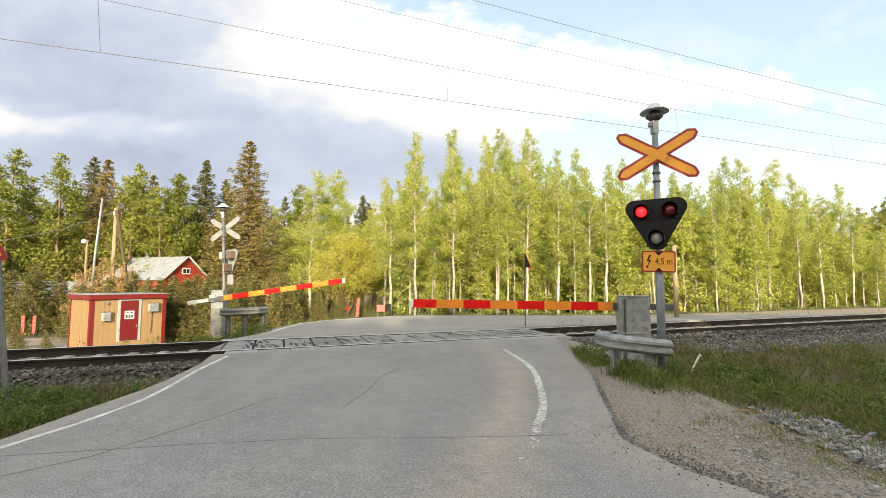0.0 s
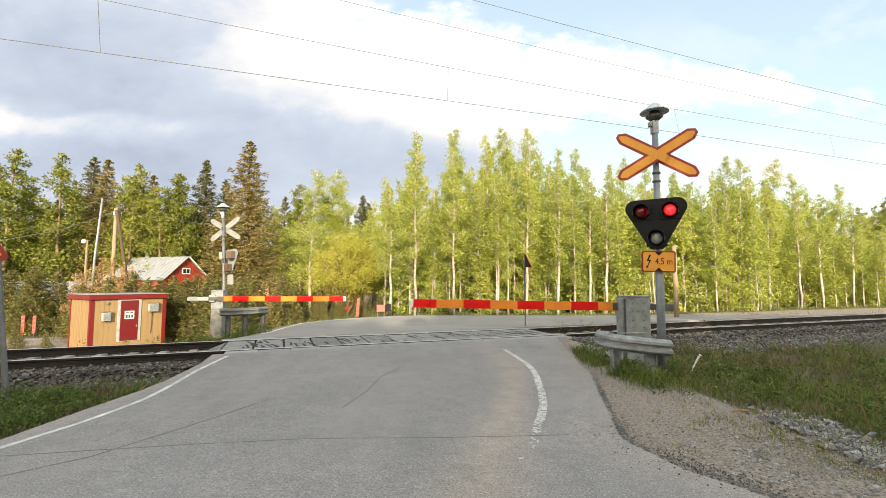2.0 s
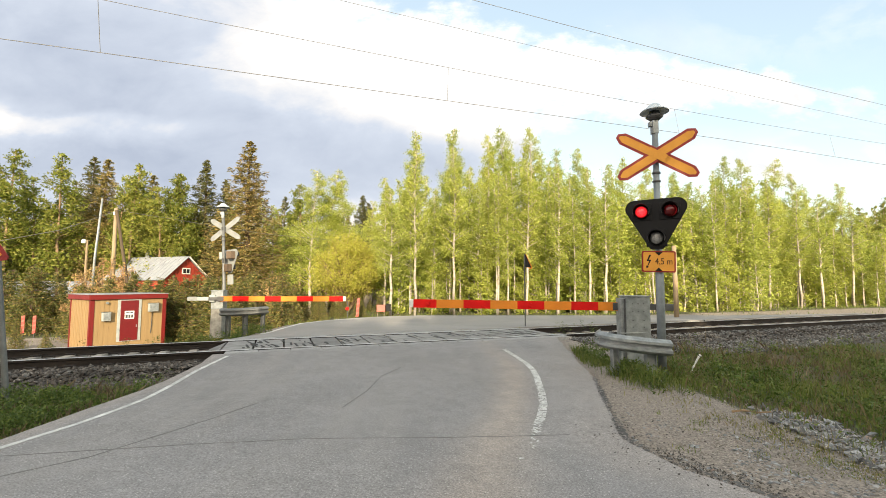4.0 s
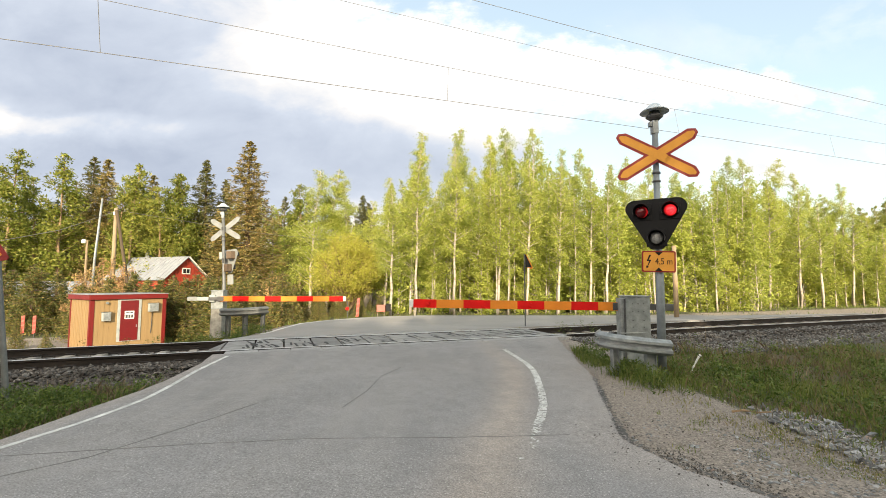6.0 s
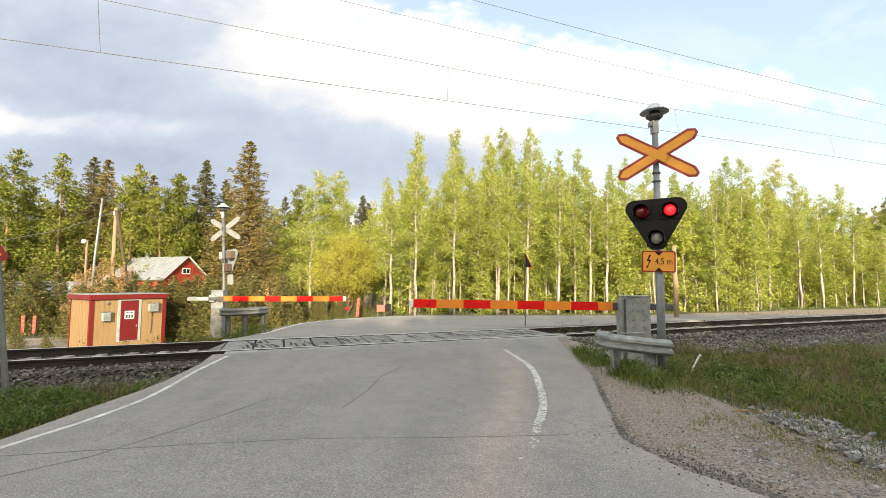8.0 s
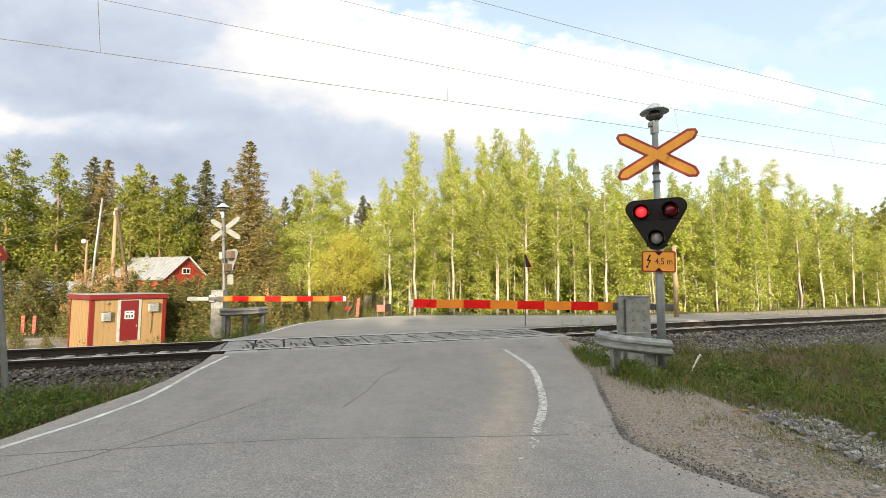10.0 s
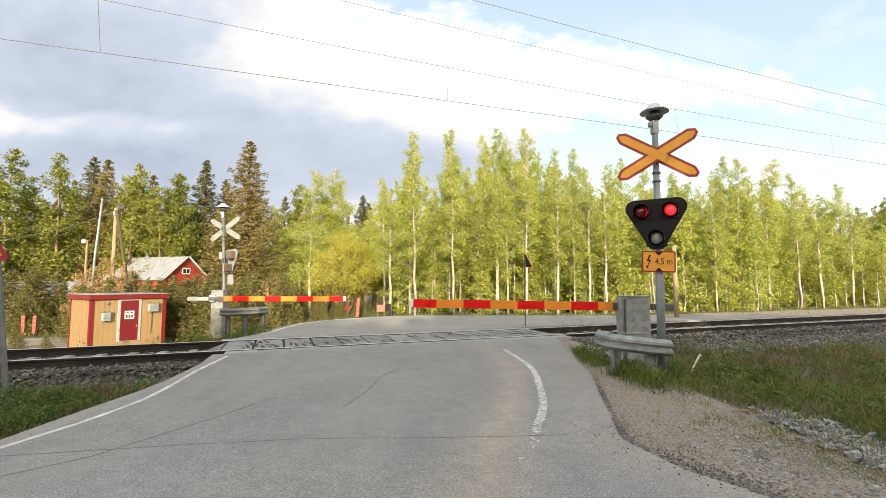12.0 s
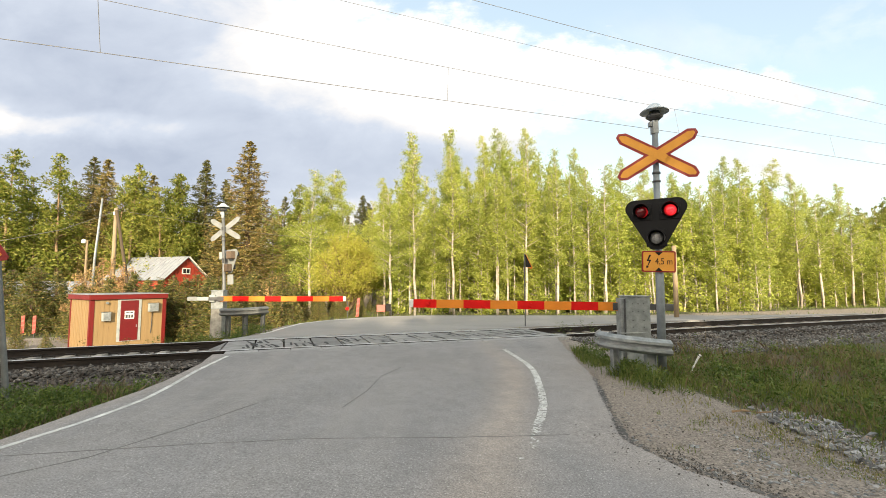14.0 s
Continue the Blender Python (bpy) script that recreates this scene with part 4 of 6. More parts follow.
def build_barrier(m, side, key, rest, weight_mat):
    """A half barrier: cabinet on its base and a striped boom that reaches out to side (+1 or -1) along x."""
    top = empty("crossing_barrier", m, label="lowered red and amber half barrier on a grey steel cabinet" if side < 0 else "red and amber half barrier closing down from a grey cabinet", category="barrier",
                group="barriers of the level crossing")
    s = side
    cab = part("cabinet", boxed(-0.225 if s < 0 else -0.15, 0.225, -0.18, 0.10, 0.80 if s > 0 else 0.10, 1.36, 0.012), GALV, top, "weathered galvanised steel cabinet")
    part("cabinet_lid", boxed(-0.24 if s < 0 else -0.165, 0.24, -0.195, 0.115, 1.362, 1.385, 0.006), GALV, cab)
    if s < 0:
        part("side_case", boxed(-0.31, -0.228, -0.15, 0.06, 0.12, 1.34, 0.012), GALV, cab)
        part("case_gap", boxed(-0.247, -0.229, -0.186, -0.150, 0.14, 1.33), GALV_DARK, cab)
        part("hasp", boxed(-0.34, 0.12, -0.196, -0.182, 0.70, 0.722, 0.003), GALV, cab)
        for bx in (-0.10, 0.0, 0.10):
            for bz in (1.24, 1.10, 0.94, 0.82):
                if bx == 0.0 and bz < 1:
                    continue
                part("bolt", tubed([(bx, -0.18, bz), (bx, -0.19, bz)], 0.010, 8), GALV_DARK, cab)
        part("lock_hole", tubed([(0.05, -0.18, 0.52), (0.05, -0.187, 0.52)], 0.04, 16), BLACK, cab)
    else:
        part("foot", prismed([(-0.16, -0.1), (0.21, -0.1), (0.19, 0.795), (-0.13, 0.795)], -0.18, 0.12), CONCRETE, top, "pale concrete foot")
        part("drive_case", boxed(-0.17, 0.0, -0.26, -0.184, 1.02, 1.24, 0.01), PLASTIC_GREY, cab)
        part("drive_cover", boxed(0.006, 0.26, -0.24, -0.184, 1.05, 1.22, 0.01), GALV, cab)
    boom = part("boom", boxed(min(0, s * 0.2), max(0, s * 0.2), -0.03, 0.03, -0.07, 0.07, 0.004), GALV_DARK, top, "striped red and amber boom")
    x = 0.10
    lens = [0.37, 0.5, 0.5, 0.5, 0.5, 0.5, 0.5, 0.43]
    for k, ln in enumerate(lens):
        a, b = s * x, s * (x + ln)
        o = part("stripe", boxed(min(a, b), max(a, b), -0.026, 0.026, -0.077, 0.077), ORANGE if k % 2 == 0 else RED, boom)
        if s < 0 and k in (7, 3) or s > 0 and k == 7:
            mid = (a + b) / 2 + (0.05 if k == 7 else 0)
            part("boom_lamp", tubed([(mid, -0.03, 0), (mid, -0.055, 0)], [0.035, 0.03], 16), RED, boom, "small red boom lamp")
        x += ln
    a, b = s * x, s * (x + 0.08)
    part("tip", boxed(min(a, b), max(a, b), -0.028, 0.028, -0.072, 0.072, 0.006), WHITE, boom, "white end cap")
    for k, (c, d, mt, hh) in enumerate(((0.27, 0.62, weight_mat, 0.055), (0.623, 0.92, weight_mat if s < 0 else SIGN_BACK, 0.062))):
        part("counterweight", boxed(min(-s * c, -s * d), max(-s * c, -s * d), -0.05, 0.05, -hh, hh, 0.006), mt if k or s < 0 else PLASTIC_GREY, boom, "counterweight")
    part("weight_arm", boxed(min(0, -s * 0.3), max(0, -s * 0.3), -0.02, 0.02, -0.05, 0.05), GALV_DARK, boom)
    boom.matrix_basis = rest
    BOOMS[key] = boom
    return top


build_barrier(pose(3.55, 8.30, -0.30), -1, "near", pose(-0.20, 0.0, 1.18, 0, 0.9, 0), GALV_DARK)
build_barrier(pose(-7.10, 14.1, -0.30), 1, "far", pose(0.10, -0.26, 1.12), PLASTIC_GREY)


# ---- guard rails ----
def build_guard(path, height, posts, label, steel):
    """A W-shaped beam along a path on steel posts."""
    first = Vector((path[0][0], path[0][1], 0))
    top = empty("guard_rail", Matrix.Translation(first), label=label, category="guard rail", group="guard rails beside the barriers")
    prof = [(0.0, 0.0), (0.03, -0.02), (0.075, -0.06), (0.075, -0.11), (0.02, -0.14), (0.02, -0.17), (0.075, -0.20), (0.075, -0.25), (0.03, -0.29), (0.0, -0.31)]
    k = height / 0.31
    bm = bmesh.new()
    n = len(path)
    rings = []
    for i, (x, y, z) in enumerate(path):
        a, b = path[max(0, i - 1)], path[min(n - 1, i + 1)]
        d = Vector((b[0] - a[0], b[1] - a[1], 0)).normalized()
        out = Vector((d.y, -d.x, 0))
        ring = [Vector((x, y, z)) - first + out * q + Vector((0, 0, r * k)) for q, r in prof]
        ring += [p - out * 0.006 for p in ring[::-1]]
        rings.append([bm.verts.new(p) for p in ring])
    m = len(rings[0])
    for r0, r1 in zip(rings, rings[1:]):
        for j in range(m):
            bm.faces.new((r0[j], r0[(j + 1) % m], r1[(j + 1) % m], r1[j]))
    bm.faces.new(rings[0][::-1])
    bm.faces.new(rings[-1])
    part("beam", bm, steel, top, "dented galvanised W-shaped beam")
    for x, y, zt, zb, w in posts:
        p = bmesh.new()
        box(p, x - w, x + w, y - 0.004, y + 0.004, zb, zt)
        box(p, x - w, x - w + 0.012, y - 0.05, y + 0.07, zb, zt)
        box(p, x + w - 0.012, x + w, y - 0.05, y + 0.07, zb, zt)
        bmesh.ops.translate(p, vec=-first, verts=p.verts)
        part("post", p, steel, top)


build_guard([(2.70, 7.65, 0.545), (2.59, 7.42, 0.545), (2.56, 7.26, 0.545), (2.64, 7.08, 0.53), (2.85, 6.96, 0.505), (3.15, 6.90, 0.475), (3.50, 6.90, 0.445)], 0.25,
            [(2.74, 7.15, 0.40, -0.4, 0.055), (3.24, 7.02, 0.30, -0.45, 0.075)], "bent galvanised guard rail before the near barrier", GALV)
build_guard([(-6.42, 12.9, 0.58), (-6.1, 12.82, 0.58), (-5.7, 12.88, 0.60), (-5.38, 13.0, 0.62), (-5.24, 13.3, 0.62)], 0.22,
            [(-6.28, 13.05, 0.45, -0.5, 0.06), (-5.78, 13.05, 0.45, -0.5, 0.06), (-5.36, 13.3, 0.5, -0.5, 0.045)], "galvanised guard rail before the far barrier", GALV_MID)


# ---- relay shed ----
def build_shed(m):
    """A yellow sheet-clad equipment shed with red trim, 3.1 m by 2.6 m."""
    W, D, Hh = 3.12, 2.64, 2.00
    top = empty("equipment_shed", m, label="yellow sheet-clad equipment shed with red corners, roof band and door", category="shed")
    wall = part("wall", boxed(0.02, W - 0.02, 0.02, D - 0.02, -0.5, Hh), SHED_YELLOW, top)
    for k in range(15):
        x = 0.17 + k * 0.205
        if x > W - 0.3 or 0.9 < x < 2.05:
            continue
        part("cladding_rib", boxed(x, x + 0.15, 0.009, 0.019, -0.5, Hh), SHED_YELLOW, wall)
    for k in range(12):
        y = 0.17 + k * 0.205
        part("cladding_rib", boxed(0.009, 0.019, y, y + 0.15, -0.5, Hh), SHED_YELLOW, wall)
    for x in (-0.012, W - 0.148):
        part("corner_trim", boxed(x, x + 0.16, -0.014, 0.15, -0.5, Hh + 0.01), SHED_RED, top, "red corner trim")
    part("corner_trim", boxed(-0.013, 0.06, D - 0.12, D + 0.012, -0.5, Hh + 0.01), SHED_RED, top)
    roof = part("roof_band", boxed(-0.09, W + 0.06, -0.09, D + 0.06, Hh, Hh + 0.22, 0.01), SHED_RED, top, "deep red roof band")
    part("roof_sheet", boxed(-0.11, W + 0.08, -0.11, D + 0.08, Hh + 0.222, Hh + 0.25, 0.006), ROOF_TIN, roof, "thin pale roof edge")
    d0, d1 = 1.17, 1.91
    part("door_frame", boxed(d0 - 0.12, d1 + 0.12, -0.018, 0.016, 0.02, 1.985, 0.006), PLASTIC_GREY, top, "pale grey steel door frame")
    door = part("door", boxed(d0, d1, -0.030, -0.020, 0.05, 1.93, 0.004), DOOR_RED, top, "closed dark red steel door")
    part("handle", boxed(d1 - 0.09, d1 - 0.06, -0.065, -0.032, 0.66, 0.78, 0.006), GALV, door)
    part("hinge", tubed([(d0 - 0.02, -0.034, 0.5), (d0 - 0.02, -0.034, 0.62)], 0.012, 8), GALV, door)
    part("hinge", tubed([(d0 - 0.02, -0.034, 1.45), (d0 - 0.02, -0.034, 1.57)], 0.012, 8), GALV, door)
    plate = part("door_plate", boxed(1.33, 1.73, -0.038, -0.032, 1.06, 1.44, 0.003), WHITE, door, "white plate with dark printed bars")
    for x0, x1, z0, z1 in ((1.38, 1.53, 1.34, 1.38), (1.56, 1.67, 1.33, 1.39), (1.37, 1.46, 1.11, 1.26), (1.49, 1.57, 1.11, 1.26), (1.60, 1.69, 1.11, 1.26)):
        part("printed_bar", boxed(x0, x1, -0.0415, -0.039, z0, z1), GALV_DARK, plate)
    for x, z, w, h, nm in ((0.42, 1.02, 0.34, 0.40, "small grey meter box"), (2.30, 1.36, 0.44, 0.40, "grey cable box with a drop cable")):
        b = part("meter_box", boxed(x, x + w, -0.16, -0.006, z, z + h, 0.02), PLASTIC_GREY, top, nm)
        part("box_door", boxed(x + 0.05, x + w - 0.04, -0.172, -0.162, z + 0.05, z + h - 0.05, 0.008), GALV, b)
        part("box_hood", boxed(x - 0.02, x + w + 0.02, -0.18, -0.006, z + h, z + h + 0.025, 0.008), GALV_DARK, b)
    part("cable", tubed([(2.50, -0.02, 1.36), (2.50, -0.02, 0.7), (2.46, -0.02, 0.3)], 0.014, 6), GALV_DARK, top)
    part("lamp_mount", tubed([(0.62, -0.01, 1.84), (0.62, -0.07, 1.84)], 0.06, 12), GALV, top)
    return top


build_shed(pose(-15.81, 20.0, -1.46, 0, 0, 55))


# ---- houses and yard ----
def build_house(m, L, W, eave, ridge, label, wall_mat, roof_mat, window=True, chimney=True):
    top = empty("house", m, label=label, category="house")
    g = [(-W / 2, 0), (W / 2, 0), (W / 2, eave), (0, ridge), (-W / 2, eave)]
    bm = prismed(g, -L / 2, L / 2)
    bm.transform(Matrix.Rotation(-math.pi / 2, 4, "Z"))
    part("wall", bm, wall_mat, top)
    n = int(W / 0.22)
    for k in range(n):
        y = -W / 2 + 0.06 + k * W / n
        hgt = eave + (ridge - eave) * (1 - abs(y + 0.05) / (W / 2)) - 0.12
        part("board", boxed(L / 2, L / 2 + 0.02, y, y + W / n * 0.78, 0.1, hgt), wall_mat, top)
    for s in (-1, 1):
        a = math.atan2(ridge - eave, W / 2)
        ln = math.hypot(ridge - eave, W / 2) + 0.35
        r = part("roof", boxed(-L / 2 - 0.3, L / 2 + 0.35, 0, ln, 0, 0.06), roof_mat, top, "pale sheet-metal roof")
        r.matrix_basis = Matrix.Translation((0, 0, ridge + 0.05)) @ (Matrix.Rotation(math.pi if s < 0 else 0, 4, "Z")) @ Matrix.Rotation(-a, 4, "X")
        for k in range(int(L / 0.55)):
            x = -L / 2 + k * 0.55
            part("seam", boxed(x, x + 0.035, 0, ln, 0.062, 0.09), roof_mat, r)
        part("barge_board", boxed(L / 2 + 0.352, L / 2 + 0.39, 0, ln, -0.12, 0.05), WHITE, r, "white barge board")
    if window:
        z = eave + (ridge - eave) * 0.36
        w = part("window", boxed(L / 2 + 0.022, L / 2 + 0.055, -0.62, 0.42, z - 0.34, z + 0.34), WHITE, top, "white-framed gable window")
        for y0, y1 in ((-0.50, -0.14), (-0.06, 0.30)):
            part("pane", boxed(L / 2 + 0.057, L / 2 + 0.064, y0, y1, z - 0.22, z + 0.22), GLASS_DARK, w)
        w = part("window", boxed(L / 2 + 0.022, L / 2 + 0.055, 1.2, 2.1, 0.5, 1.9), WHITE, top, "white-framed window")
        part("pane", boxed(L / 2 + 0.057, L / 2 + 0.064, 1.3, 2.0, 0.6, 1.8), GLASS_DARK, w)
        w = part("window", boxed(L / 2 + 0.022, L / 2 + 0.055, -1.6, -0.6, 0.5, 1.9), WHITE, top, "white-framed window")
        part("pane", boxed(L / 2 + 0.057, L / 2 + 0.064, -1.5, -0.7, 0.6, 1.8), GLASS_DARK, w)
    if chimney:
        part("chimney", boxed(-L * 0.22, -L * 0.22 + 0.5, -0.22, 0.22, ridge - 0.3, ridge + 0.85, 0.02), GALV, top, "grey sheet-clad chimney")
    return top


build_house(pose(-31.7, 49.4, -1.7, 0, 0, -17), 8.0, 5.6, 3.4, 5.75, "red boarded house with a pale metal roof and white trim", HOUSE_RED, ROOF_TIN)
build_house(pose(-38.5, 38.5, -1.7, 0, 0, 4), 16.0, 5.0, 1.9, 3.0, "low long outbuilding with a pale metal roof", WOOD_GREY, ROOF_TIN, False, False)
build_house(pose(-4.6, 44.0, -1.2, 0, 0, -30), 5.0, 4.0, 2.6, 3.9, "small weathered shed with a pale roof among the birches", WOOD_GREY, ROOF_TIN, False, False)


def pole_thing(name, pts, r, material, label, category):
    base = Vector(pts[0])
    ob = part(name, tubed([Vector(p) - base for p in pts], r, 10), material, smooth=True)
    ob.location = base
    return tagged(ob, label, category)


# braced wooden pole, thin steel pole, yard lamp
wp = empty("utility_pole", pose(-20.85, 28.0, -2.3), label="pale wooden utility pole with a darker slanting brace", category="utility pole")
part("pole", tubed([(0, 0, 0), (0.0, 0, 8.35)], [0.145, 0.105], 12), WOOD_POLE, wp, smooth=True)
part("brace", tubed([(1.75, -0.1, 0), (0.12, -0.12, 8.2)], [0.10, 0.085], 12), BRACE_WOOD, wp, smooth=True)
part("insulator", tubed([(0.0, -0.15, 7.9), (0.0, -0.15, 8.1)], 0.05, 8), WHITE, wp)
pole_thing("steel_pole", [(-24.15, 30.5, -2.0), (-24.0, 30.5, 3.0), (-23.72, 30.5, 7.15)], [0.09, 0.08, 0.06], GALV, "thin leaning grey steel pole", "pole")
lp = empty("yard_lamp", pose(-25.0, 31.0, -2.0), label="pale wooden post with a white lamp head", category="lamp post")
part("post", tubed([(0, 0, 0), (0, 0, 6.3)], [0.08, 0.07], 10), WOOD_POLE, lp)
part("lamp_head", lathe(bmesh.new(), [(0.02, 0), (0.13, 0.02), (0.15, 0.16), (0.10, 0.28), (0.02, 0.30)], 14), WHITE, lp, "white lamp head").location = (-0.12, -0.15, 6.05)
pole_thing("wooden_post", [(9.62, 18.4, -0.4), (9.62, 18.4, 2.85)], [0.10, 0.085], WOOD_POLE, "bare pale wooden post beside the birches", "post")


# hazard post, mail box, small signs by the far road
def striped_stake(m, label):
    top = empty("striped_stake", m, label=label, category="marker stake", group="red and white marker stakes")
    for k in range(4):
        z = 0.06 + 0.25 * k
        part("band", prismed([(-0.12, z), (0.12, z + 0.06), (0.12, z + 0.215), (-0.12, z + 0.155)], -0.012, 0.012), PINK, top)
        part("band", prismed([(-0.12, z + 0.157), (0.12, z + 0.217), (0.12, z + 0.308), (-0.12, z + 0.248)], -0.012, 0.012), FADED, top, "faded pale band")
    part("post", boxed(-0.02, 0.02, 0.014, 0.05, -0.15, 0.9), GALV_DARK, top)
    return top


striped_stake(pose(-23.95, 25.5, -1.66), "orange-red marker board standing by the gravel road").scale = (0.8, 1, 1)
striped_stake(pose(-23.3, 25.5, -1.66), "orange-red marker board standing by the gravel road").scale = (0.8, 1, 1)
striped_stake(pose(-4.35, 22.6, -0.50, 0, 4, 0), "orange-red marker board leaning by the far road").scale = (0.6, 1, 0.95)
mb = empty("mail_box_stand", pose(-3.15, 22.8, -0.6), label="faded red box and dark opening on thin legs", category="mail box")
part("box", boxed(-0.30, 0.28, -0.2, 0.2, 0.58, 1.05, 0.03), FADED, mb, "faded red box")
part("second_box", boxed(0.32, 0.62, -0.15, 0.2, 0.62, 1.1, 0.03), BLACK, mb, "dark box")
for x in (-0.25, 0.2):
    part("leg", boxed(x - 0.025, x + 0.025, -0.03, 0.03, 0, 0.56), WOOD_GREY, mb)
mb.scale = (0.75, 0.75, 0.75)
reflector = empty("hanging_reflector", pose(-4.85, 22.6, 0.35), label="small red disc swinging on a thin rod", category="reflector")
part("disc", tubed([(0, -0.02, -0.35), (0, 0.02, -0.35)], 0.085, 16), RED, reflector)
part("rod", tubed([(0, 0, 0), (0, 0, -0.3)], 0.012, 6), GALV_DARK, reflector)
part("stand", tubed([(0.0, 0.04, -0.85), (0.0, 0.04, 0.05)], 0.02, 6), GALV_DARK, reflector)

# flag on a thin pole behind the track
fl = empty("marker_flag", pose(2.53, 13.75, -0.1), label="thin steel pole with a small dark orange-edged pennant", category="flag")
part("pole", tubed([(0, 0, -0.3), (0, 0, 2.3)], 0.018, 8), GALV_DARK, fl)
cloth = part("cloth", prismed([(0.0, 0.0), (0.02, 0.0), (0.20, -0.42), (0.0, -0.40)], -0.004, 0.004), BLACK, fl, "dark limp pennant")
part("cloth_edge", prismed([(0.02, 0.0), (0.04, 0.0), (0.23, -0.43), (0.20, -0.42)], -0.005, 0.005), ORANGE, cloth)
part("cloth_foot", prismed([(0.06, -0.41), (0.20, -0.42), (0.23, -0.43), (0.18, -0.47)], -0.005, 0.005), ORANGE, cloth)
cloth.location = (0.015, 0, 2.3)

# leaning white stake in the grass
st = empty("marker_stake", pose(4.58, 8.30, -0.28, 0, 30, 0), label="short white plastic stake leaning in the grass", category="stake")
part("shaft", tubed([(0, 0, -0.1), (0, 0, 0.27)], [0.015, 0.016], 10), WHITE, st)
part("cap", tubed([(0, 0, 0.271), (0.015, 0, 0.325)], [0.027, 0.023], 10), WHITE, st)
part("dark_band", tubed([(0.004, 0, 0.284), (0.008, 0, 0.296)], 0.0285, 10), BLACK, st)

# warning triangle on a leaning pole at the verge
ws = empty("warning_sign", pose(-5.64, 5.9, -0.55, 0, -7.7, 0), label="red-bordered warning triangle on a grey pole in the verge", category="road sign")
part("pole", tubed([(0, 0, -0.2), (0, 0, 2.3)], 0.034, 12), GALV_MID, ws)
tri = part("triangle", prismed(rounded([(-0.45, -0.26, 0.04), (0.45, -0.26, 0.04), (0.0, 0.52, 0.04)]), -0.052, -0.044), SIGN_RED, ws, "red-bordered triangle")
tri.location = (-0.30, 0, 2.47)
part("triangle_face", prismed(rounded([(-0.385, -0.218, 0.02), (0.385, -0.218, 0.02), (0.0, 0.445, 0.02)]), -0.057, -0.053), AMBER, tri, "amber face")
part("picture_mark", prismed([(-0.24, -0.17), (0.27, -0.17), (0.22, -0.02), (0.10, 0.16), (-0.10, 0.16), (-0.20, -0.02)], -0.060, -0.0575), BLACK, tri, "black gate picture")


# ---- overhead line ----
def wire(name, path, r, label, material=WIRE):
    base = Vector(path[0])
    ob = part(name, tubed([Vector(p) - base for p in path], r, 6), material)
    ob.location = base
    return tagged(ob, label, "cable", group="overhead line of the railway")


def line_path(v, z0, sag, low, u0=-90, u1=170):
    """Along the track at v, hanging lowest at u = low."""
    out = []
    for k in range(66):
        u = u0 + (u1 - u0) * k / 65
        x, y = xy(u, v(u) if callable(v) else v)
        out.append((x, y, z0 + sag * (u - low) ** 2))
    return out


def stagger(u):
    return 0.08 - 0.027 * u if u < 9.5 else -0.176 + 0.004 * (u - 9.5)


wire("contact_wire", line_path(stagger, 6.10, 0.0, 0), 0.0075, "contact wire over the track")
wire("messenger_wire", line_path(0.0, 6.93, 0.00077, 7), 0.006, "messenger wire over the contact wire")
wire("return_wire", line_path(2.0, 9.13, 0.0005, 24), 0.006, "return wire beside the overhead line")
wire("feeder_wire", line_path(3.0, 10.83, 0.0006, 26.5), 0.009, "feeder wire high above the track")
for u in (-15.4, -7.5, 0.15, 8.0, 15.9, 23.8):
    x, y = xy(u, stagger(u))
    x2, y2 = xy(u, 0.0)
    wire("dropper", [(x, y, 6.10), (x2, y2, 6.93 + 0.00077 * (u - 7) ** 2)], 0.006, "short dropper between the two wires")
wire("yard_cable", [(-20.7, 28.0, 5.9), (-24, 27.6, 4.6), (-28, 27.2, 3.75), (-33, 26.5, 3.3), (-40, 26, 3.3)], 0.018, "twisted cable from the wooden pole")
wire("yard_cable", [(-20.7, 28.0, 5.9), (-12, 30, 4.6), (-6, 32, 4.2), (4, 36, 5.2)], 0.009, "cable slung from the wooden pole")

# a dead branch on the edge of the gravel
br = part("fallen_branch", tubed([(0, 0, 0), (0.12, -0.03, 0.02), (0.24, -0.10, 0.015), (0.36, -0.12, 0.03)], [0.016, 0.014, 0.010, 0.006], 7), BARK_TAN)
br.location = (3.28, 5.15, -0.13)
tagged(br, "short brown dead branch lying at the grass edge", "branch")


# ---- trees ----
def quads(centres, normals, ups, w, h):
    """Arrays of corner points of small cards."""
    side = np.cross(normals, ups)
    side /= np.linalg.norm(side, axis=1)[:, None] + 1e-9
    up = np.cross(side, normals)
    w, h = w[:, None] / 2, h[:, None] / 2
    p = np.stack([centres - up * h + side * w * 0.25, centres + side * w + up * h * 0.3, centres - side * w * 0.9 + up * h], 1)
    return p.reshape(-1, 3)


def card_mesh(name, centres, size, seed, droop=0.3, aspect=1.5):
    rng = np.random.default_rng(seed)
    n = len(centres)
    nor = rng.normal(0, 1, (n, 3))
    nor /= np.linalg.norm(nor, axis=1)[:, None]
    up = rng.normal(0, 0.6, (n, 3)) + (0, 0, -droop)
    w = size * (0.6 + 0.8 * rng.random(n))
    pts = quads(centres, nor, up, w, w * aspect)
    me = bpy.data.meshes.new(name)
    me.from_pydata(pts.tolist(), [], [tuple(range(3 * i, 3 * i + 3)) for i in range(n)])
    return me


